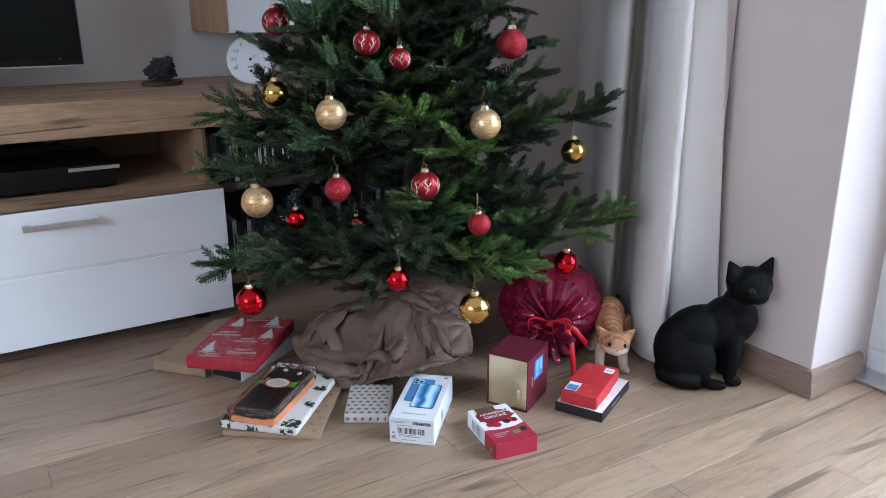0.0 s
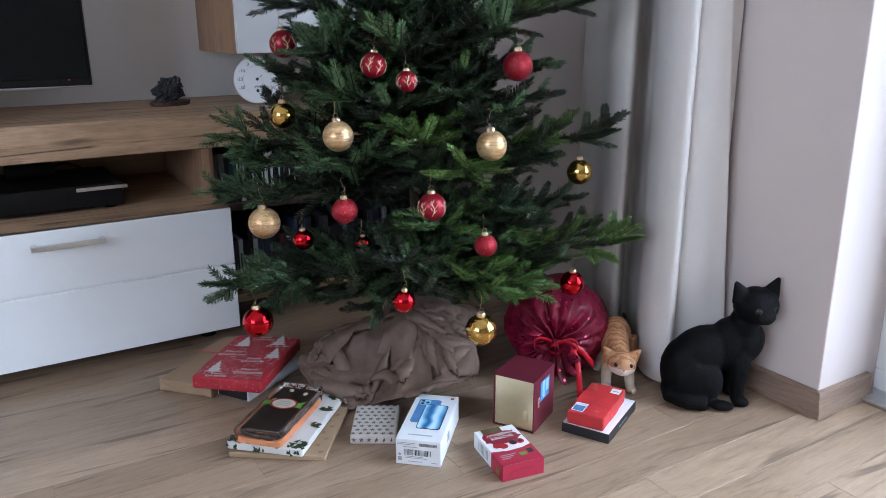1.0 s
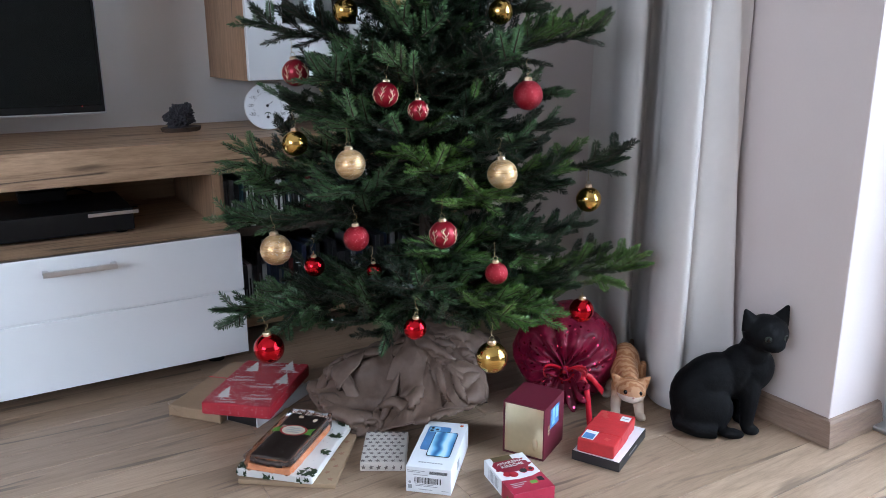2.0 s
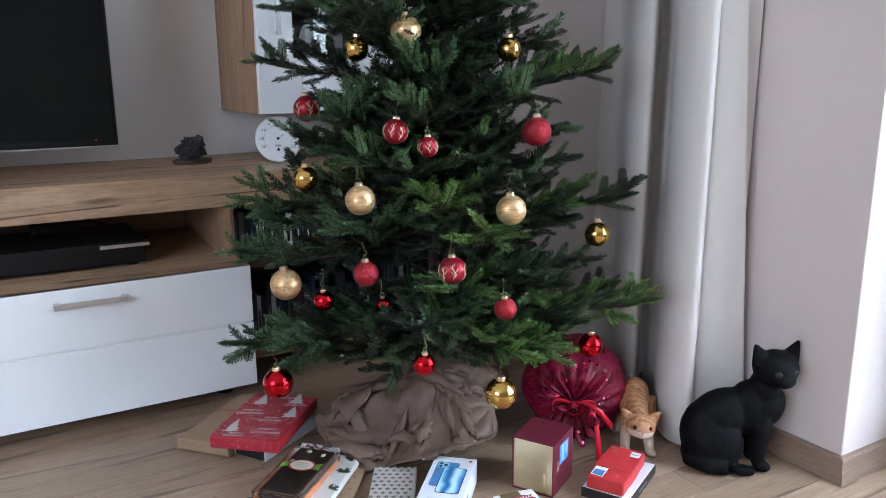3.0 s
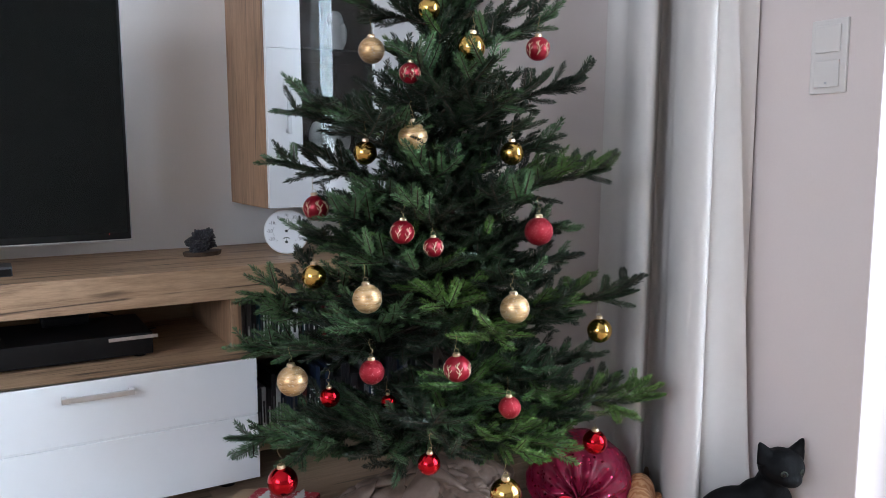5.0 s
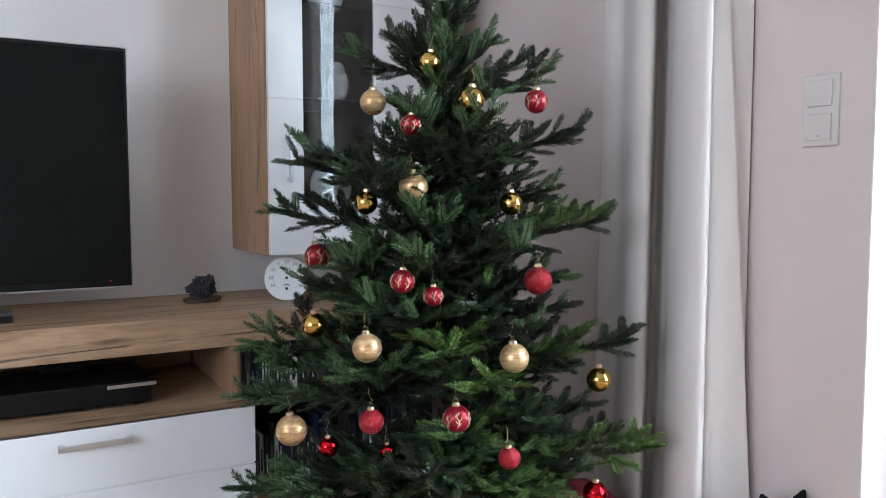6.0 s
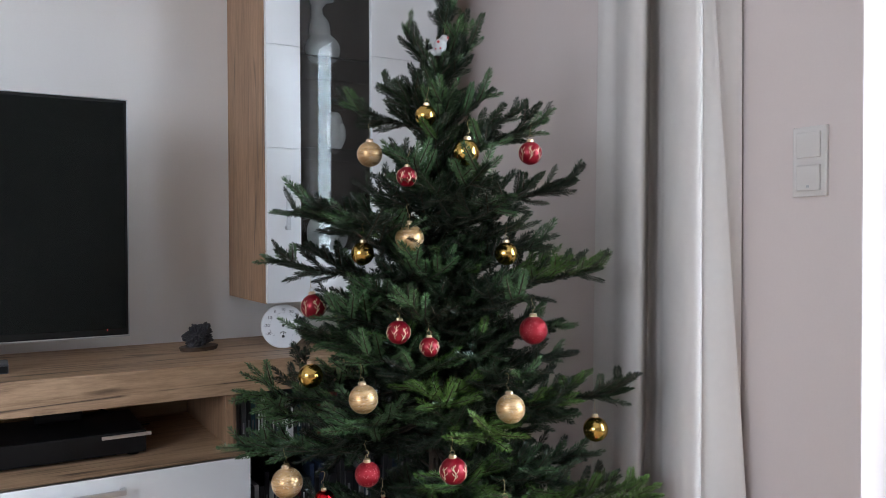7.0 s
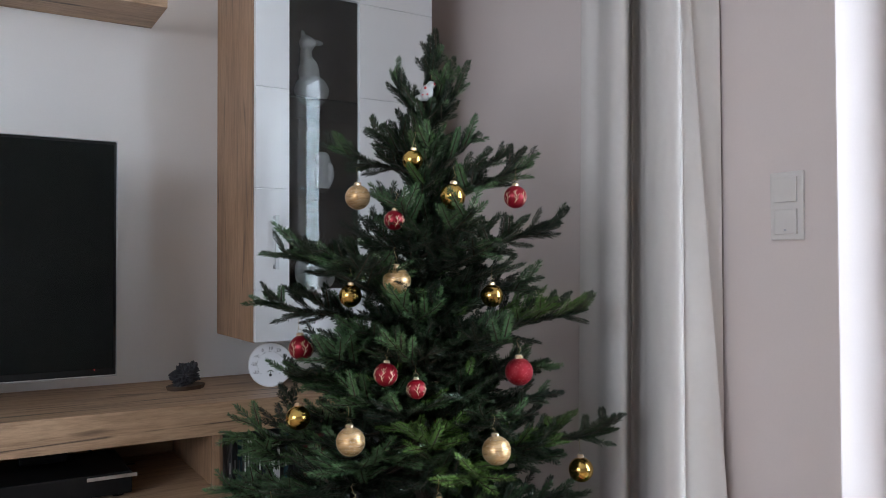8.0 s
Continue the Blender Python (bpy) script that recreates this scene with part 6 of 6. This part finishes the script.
# ---- red sack ----
def sack():
    t = thing("gift_sack", pose(1.462, 1.518, 0.0), "plump dark red sequined gift sack tied with red ribbon", "gift sack")
    neck = Vector((-0.58, -0.70, -0.02)).normalized()
    e1 = neck.cross(Vector((0, 0, 1))).normalized()
    e2 = e1.cross(neck)
    bm = bmesh.new()
    bmesh.ops.create_uvsphere(bm, u_segments=160, v_segments=80, radius=1.0)
    for v in bm.verts:
        d = v.co.normalized()
        # the pole of the ball lies on the neck's axis
        c = d.z
        lon = math.atan2(d.y, d.x)
        w = (neck * c + e1 * d.x + e2 * d.y)
        near = max(0.0, c) ** 2.2
        fold = near * (0.15 * abs(math.sin(lon * 6.5 + 1.5 * noise.noise(d * 2))) + 0.06 * math.sin(lon * 17))
        k = 1 - fold - 0.14 * max(0, c - 0.86) / 0.14 + 0.07 * noise.noise(d * 2.1) + 0.03 * noise.noise(d * 6)
        p = Vector((w.x * 0.126, w.y * 0.126, w.z * 0.122)) * k
        p.z = p.z + 0.112
        if p.z < 0.012:
            p.z = 0.001 + 0.2 * max(0.0, p.z) 
        v.co = p
    part("bag", bm, SEQUIN, t, "dark red velvet with sequins", True)
    c0 = Vector((0, 0, 0.105)) + neck * 0.1
    bm = bmesh.new()
    rows = []
    for j in range(14):
        s = j / 13
        row = []
        for i in range(96):
            a = 2 * math.pi * i / 96
            r = 0.011 + 0.034 * s ** 1.3 * (1 + 0.35 * math.sin(a * 9 + s) + 0.2 * noise.noise(Vector((math.cos(a) * 2, math.sin(a) * 2, s))))
            row.append(bm.verts.new(c0 + neck * (0.05 * s + 0.008 * s * math.sin(a * 9)) + e1 * (r * math.cos(a)) + e2 * (r * math.sin(a)) + Vector((0, 0, -0.025 * s * s))))
        rows.append(row)
    for a, b in zip(rows, rows[1:]):
        for i in range(96):
            bm.faces.new((a[i], a[(i + 1) % 96], b[(i + 1) % 96], b[i]))
    ruff = part("ruff", bm, SEQUIN, t, "gathered ruffled mouth of the sack", True)
    so = ruff.modifiers.new("thickness", "SOLIDIFY")
    so.thickness = 0.0012
    bm = bmesh.new()
    knot = c0 + neck * 0.012
    ring = [knot + (e1 * math.cos(a) + e2 * math.sin(a)) * 0.0165 for a in np.linspace(0, 2 * math.pi, 25)]
    add_strip(bm, ring, neck, 0.012, 0.001)
    k0 = knot + e2 * 0.014 + neck * 0.016
    add_ball(bm, k0, (0.009, 0.008, 0.007))
    for sg in (-1, 1):
        loop = [k0 + e1 * (sg * 0.05 * math.sin(a)) + e2 * (0.014 * math.sin(2 * a)) + neck * 0.01 * math.sin(a) for a in np.linspace(0, math.pi, 15)]
        add_strip(bm, loop, e2 * 0.8 + neck * 0.5, 0.015, 0.0008)
    right = Vector((0.86, -0.51, 0))
    tail = [k0, k0 + right * 0.03 + Vector((0, 0, 0.004)) + neck * 0.01, k0 + right * 0.06 + Vector((-0.004, -0.008, -0.016)), k0 + right * 0.085 + Vector((-0.004, -0.012, -0.05))]
    add_strip(bm, tail, e2 + right * 0.2, 0.016, 0.0008)
    tail = [k0, k0 + right * 0.035 + neck * 0.014, k0 + right * 0.05 + neck * 0.022 + Vector((0, 0, -0.03)), k0 + right * 0.055 + neck * 0.03 + Vector((0, 0, -0.062)), Vector((0, 0, 0)) + Vector((k0.x, k0.y, 0.003)) + right * 0.06 + Vector((neck.x, neck.y, 0)) * 0.05]
    add_strip(bm, tail, right * 0.9 + Vector((0, 0, 0.15)), 0.013, 0.0008)
    part("ribbon", bm, RIBBON_RED, t, "shiny red satin ribbon bow with long tails", True)


sack()


# ---- cat figures ----
def black_cat():
    bm = bmesh.new()
    add_ball(bm, (-0.042, 0.01, 0.076), (0.060, 0.052, 0.077))
    add_ball(bm, (-0.015, 0.01, 0.115), (0.078, 0.048, 0.058), Matrix.Rotation(radians(-30), 4, "Y"))
    add_ball(bm, (0.045, 0.008, 0.135), (0.05, 0.042, 0.066), Matrix.Rotation(radians(16), 4, "Y"))
    add_ball(bm, (0.080, 0.0, 0.142), (0.041, 0.037, 0.052), Matrix.Rotation(radians(20), 4, "Y"))
    add_ball(bm, (0.074, 0, 0.185), (0.033, 0.034, 0.045))
    head = pose(0.092, -0.008, 0.233, 0, 4, -76)
    add_ball(bm, head @ Vector((0, 0, 0)), (0.046, 0.050, 0.041), pose(0, 0, 0, 0, 4, -76))
    add_ball(bm, head @ Vector((0.032, 0, -0.014)), (0.021, 0.027, 0.018), pose(0, 0, 0, 0, 4, -76))
    for s in (-1, 1):
        ear = head @ pose(-0.004, s * 0.034, 0.018, -s * 27, -4, 0) @ Matrix.Diagonal((0.55, 1, 1, 1))
        add_disc(bm, 0.027, 0.004, 0.0, 0.046, 18, ear)
        add_tube(bm, [(0.07, s * 0.012 + 0.003, 0.15), (0.066, s * 0.022 + 0.003, 0.1), (0.063, s * 0.026, 0.06), (0.062, s * 0.027, 0.016)], [0.022, 0.024, 0.018, 0.014], 12)
        add_ball(bm, (0.070, s * 0.027 - 0.006, 0.012), (0.02, 0.0155, 0.012), pose(0, 0, 0, 0, 0, -30))
        add_ball(bm, (-0.026, s * 0.032 + 0.008, 0.056), (0.058, 0.028, 0.058), Matrix.Rotation(radians(20), 4, "Y"))
    add_ball(bm, (0.022, -0.05, 0.012), (0.028, 0.015, 0.012), pose(0, 0, 0, 0, 0, -18))
    add_ball(bm, (0.01, 0.06, 0.012), (0.03, 0.018, 0.012))
    add_tube(bm, [(-0.074, 0.02, 0.03), (-0.08, -0.012, 0.022), (-0.05, -0.044, 0.018), (-0.012, -0.056, 0.016)], [0.022, 0.022, 0.018, 0.014], 10)
    out = fused("black_cat_figure", bm, 0.0032, 7)
    for v in out.verts:
        v.co += noise.noise_vector(v.co * 60) * 0.0006
        v.co.z = max(v.co.z, 0.0)
    for s in (-1, 1):
        add_ball(out, head @ Vector((0.0385, s * 0.021, 0.003)), (0.0045, 0.0085, 0.0075), pose(0, 0, 0, 0, 0, -76 + s * 25), 14, 8, 1)
        add_ball(out, head @ Vector((0.0423, s * 0.0225, 0.003)), (0.0016, 0.004, 0.0056), pose(0, 0, 0, 0, 0, -76 + s * 25), 10, 6, 2)
    return whole("cat_figure", out, [BLACK_FUR, EYE_GREEN, EYE_BLACK], pose(1.635, 1.197, 0, 0, 0, -31), "matt black sitting cat statue beside the curtain", "statue", is_smooth=True)


black_cat()


def kitten():
    bm = bmesh.new()
    add_ball(bm, (-0.07, 0, 0.11), (0.055, 0.042, 0.05))
    add_ball(bm, (-0.02, 0, 0.10), (0.07, 0.038, 0.042), Matrix.Rotation(radians(14), 4, "Y"))
    add_ball(bm, (0.025, 0, 0.088), (0.04, 0.034, 0.036))
    add_ball(bm, (0.07, 0, 0.086), (0.034, 0.039, 0.032))
    add_ball(bm, (0.093, 0, 0.074), (0.0125, 0.019, 0.0125))
    for s in (-1, 1):
        add_tube(bm, [(0.02, s * 0.022, 0.085), (0.035, s * 0.03, 0.045), (0.045, s * 0.032, 0.012)], [0.02, 0.0145, 0.0125], 12)
        add_ball(bm, (0.056, s * 0.033, 0.01), (0.019, 0.0145, 0.010))
        add_tube(bm, [(-0.08, s * 0.028, 0.10), (-0.075, s * 0.04, 0.05), (-0.085, s * 0.044, 0.012)], [0.034, 0.022, 0.013], 12)
        add_ball(bm, (-0.068, s * 0.046, 0.010), (0.024, 0.014, 0.010))
        add_disc(bm, 0.021, 0.003, 0.0, 0.038, 14, pose(0.062, s * 0.027, 0.1, -s * 38, 12, 0) @ Matrix.Diagonal((0.5, 1, 1, 1)))
    add_tube(bm, [(-0.115, 0.0, 0.12), (-0.145, 0.02, 0.09), (-0.15, 0.05, 0.04), (-0.12, 0.075, 0.02)], [0.013, 0.012, 0.011, 0.008], 10)
    out = fused("kitten", bm, 0.003, 3)
    for v in out.verts:
        v.co += noise.noise_vector(v.co * 70) * 0.0008
        v.co.z = max(v.co.z, 0.0)
    for f in out.faces:
        q = f.calc_center_median()
        f.material_index = 3 if q.x > 0.079 and q.z < 0.083 + 0.12 * max(0.0, 0.009 - abs(q.y)) else 0
    for s in (-1, 1):
        add_ball(out, (0.0955, s * 0.0185, 0.0915), (0.005, 0.006, 0.0062), None, 12, 8, 1)
    add_ball(out, (0.1045, 0, 0.0805), (0.002, 0.0032, 0.0024), None, 10, 6, 2)
    for v in out.verts:
        v.co.y += 0.24 * max(0.0, v.co.x + 0.02)
    return whole("kitten_figure", out, [KITTEN, EYE_BLACK, surface("pink_nose_paint", (0.5, 0.24, 0.2), 0.5), surface("cream_painted_figure", (0.62, 0.50, 0.42), 0.55, 0, 0.1, 40, 0.4, 140, 0.003)], pose(1.524, 1.376, 0, 0, 0, -136) @ Matrix.Diagonal((0.86, 0.86, 0.9, 1)), "ginger striped kitten statue standing beside the curtain", "statue", is_smooth=True)


kitten()


# ---- floor planks ----
def planks():
    width, gap = 0.0955, 0.0009
    rr = random.Random(21)
    made = {}
    y = -1.25
    while y < 2.74:
        x = -1.0 - rr.random() * 0.9
        while x < 1.98:
            ln = rr.choice((0.45, 0.6, 0.75, 0.9))
            hi = min(x + ln, 1.995 if y < 0.9 else 1.99)
            ln2 = round(hi - x, 3)
            top = min(y + width, 2.745)
            key = (ln2, round(top - y, 4))
            if ln2 > 0.02:
                if key not in made:
                    bm = bmesh.new()
                    b = 0.0004
                    w2 = top - y - gap
                    l2 = ln2 - gap
                    vs = [bm.verts.new(c) for c in ((0, 0, -0.008), (l2, 0, -0.008), (l2, w2, -0.008), (0, w2, -0.008), (0, 0, -b), (l2, 0, -b), (l2, w2, -b), (0, w2, -b), (b, b, 0), (l2 - b, b, 0), (l2 - b, w2 - b, 0), (b, w2 - b, 0))]
                    for q in ((0, 1, 5, 4), (1, 2, 6, 5), (2, 3, 7, 6), (3, 0, 4, 7), (4, 5, 9, 8), (5, 6, 10, 9), (6, 7, 11, 10), (7, 4, 8, 11), (8, 9, 10, 11)):
                        bm.faces.new([vs[i] for i in q])
                    made[key] = mesh_of("plank", bm, FLOOR_OAK)
                ob = new("plank", made[key])
                ob.parent = floor
                ob.location = (x, y, 0.0)
            x = hi if hi - x > 0.02 else hi + 0.05
        y += width
    rest = bmesh.new()
    add_box(rest, (-2.6, -3.2, -0.008), (-1.0, 2.74, -0.0005))
    add_box(rest, (-0.999, -3.2, -0.008), (1.995, -1.251, -0.0005))
    part("far_planks", rest, FLOOR_OAK, floor)


planks()
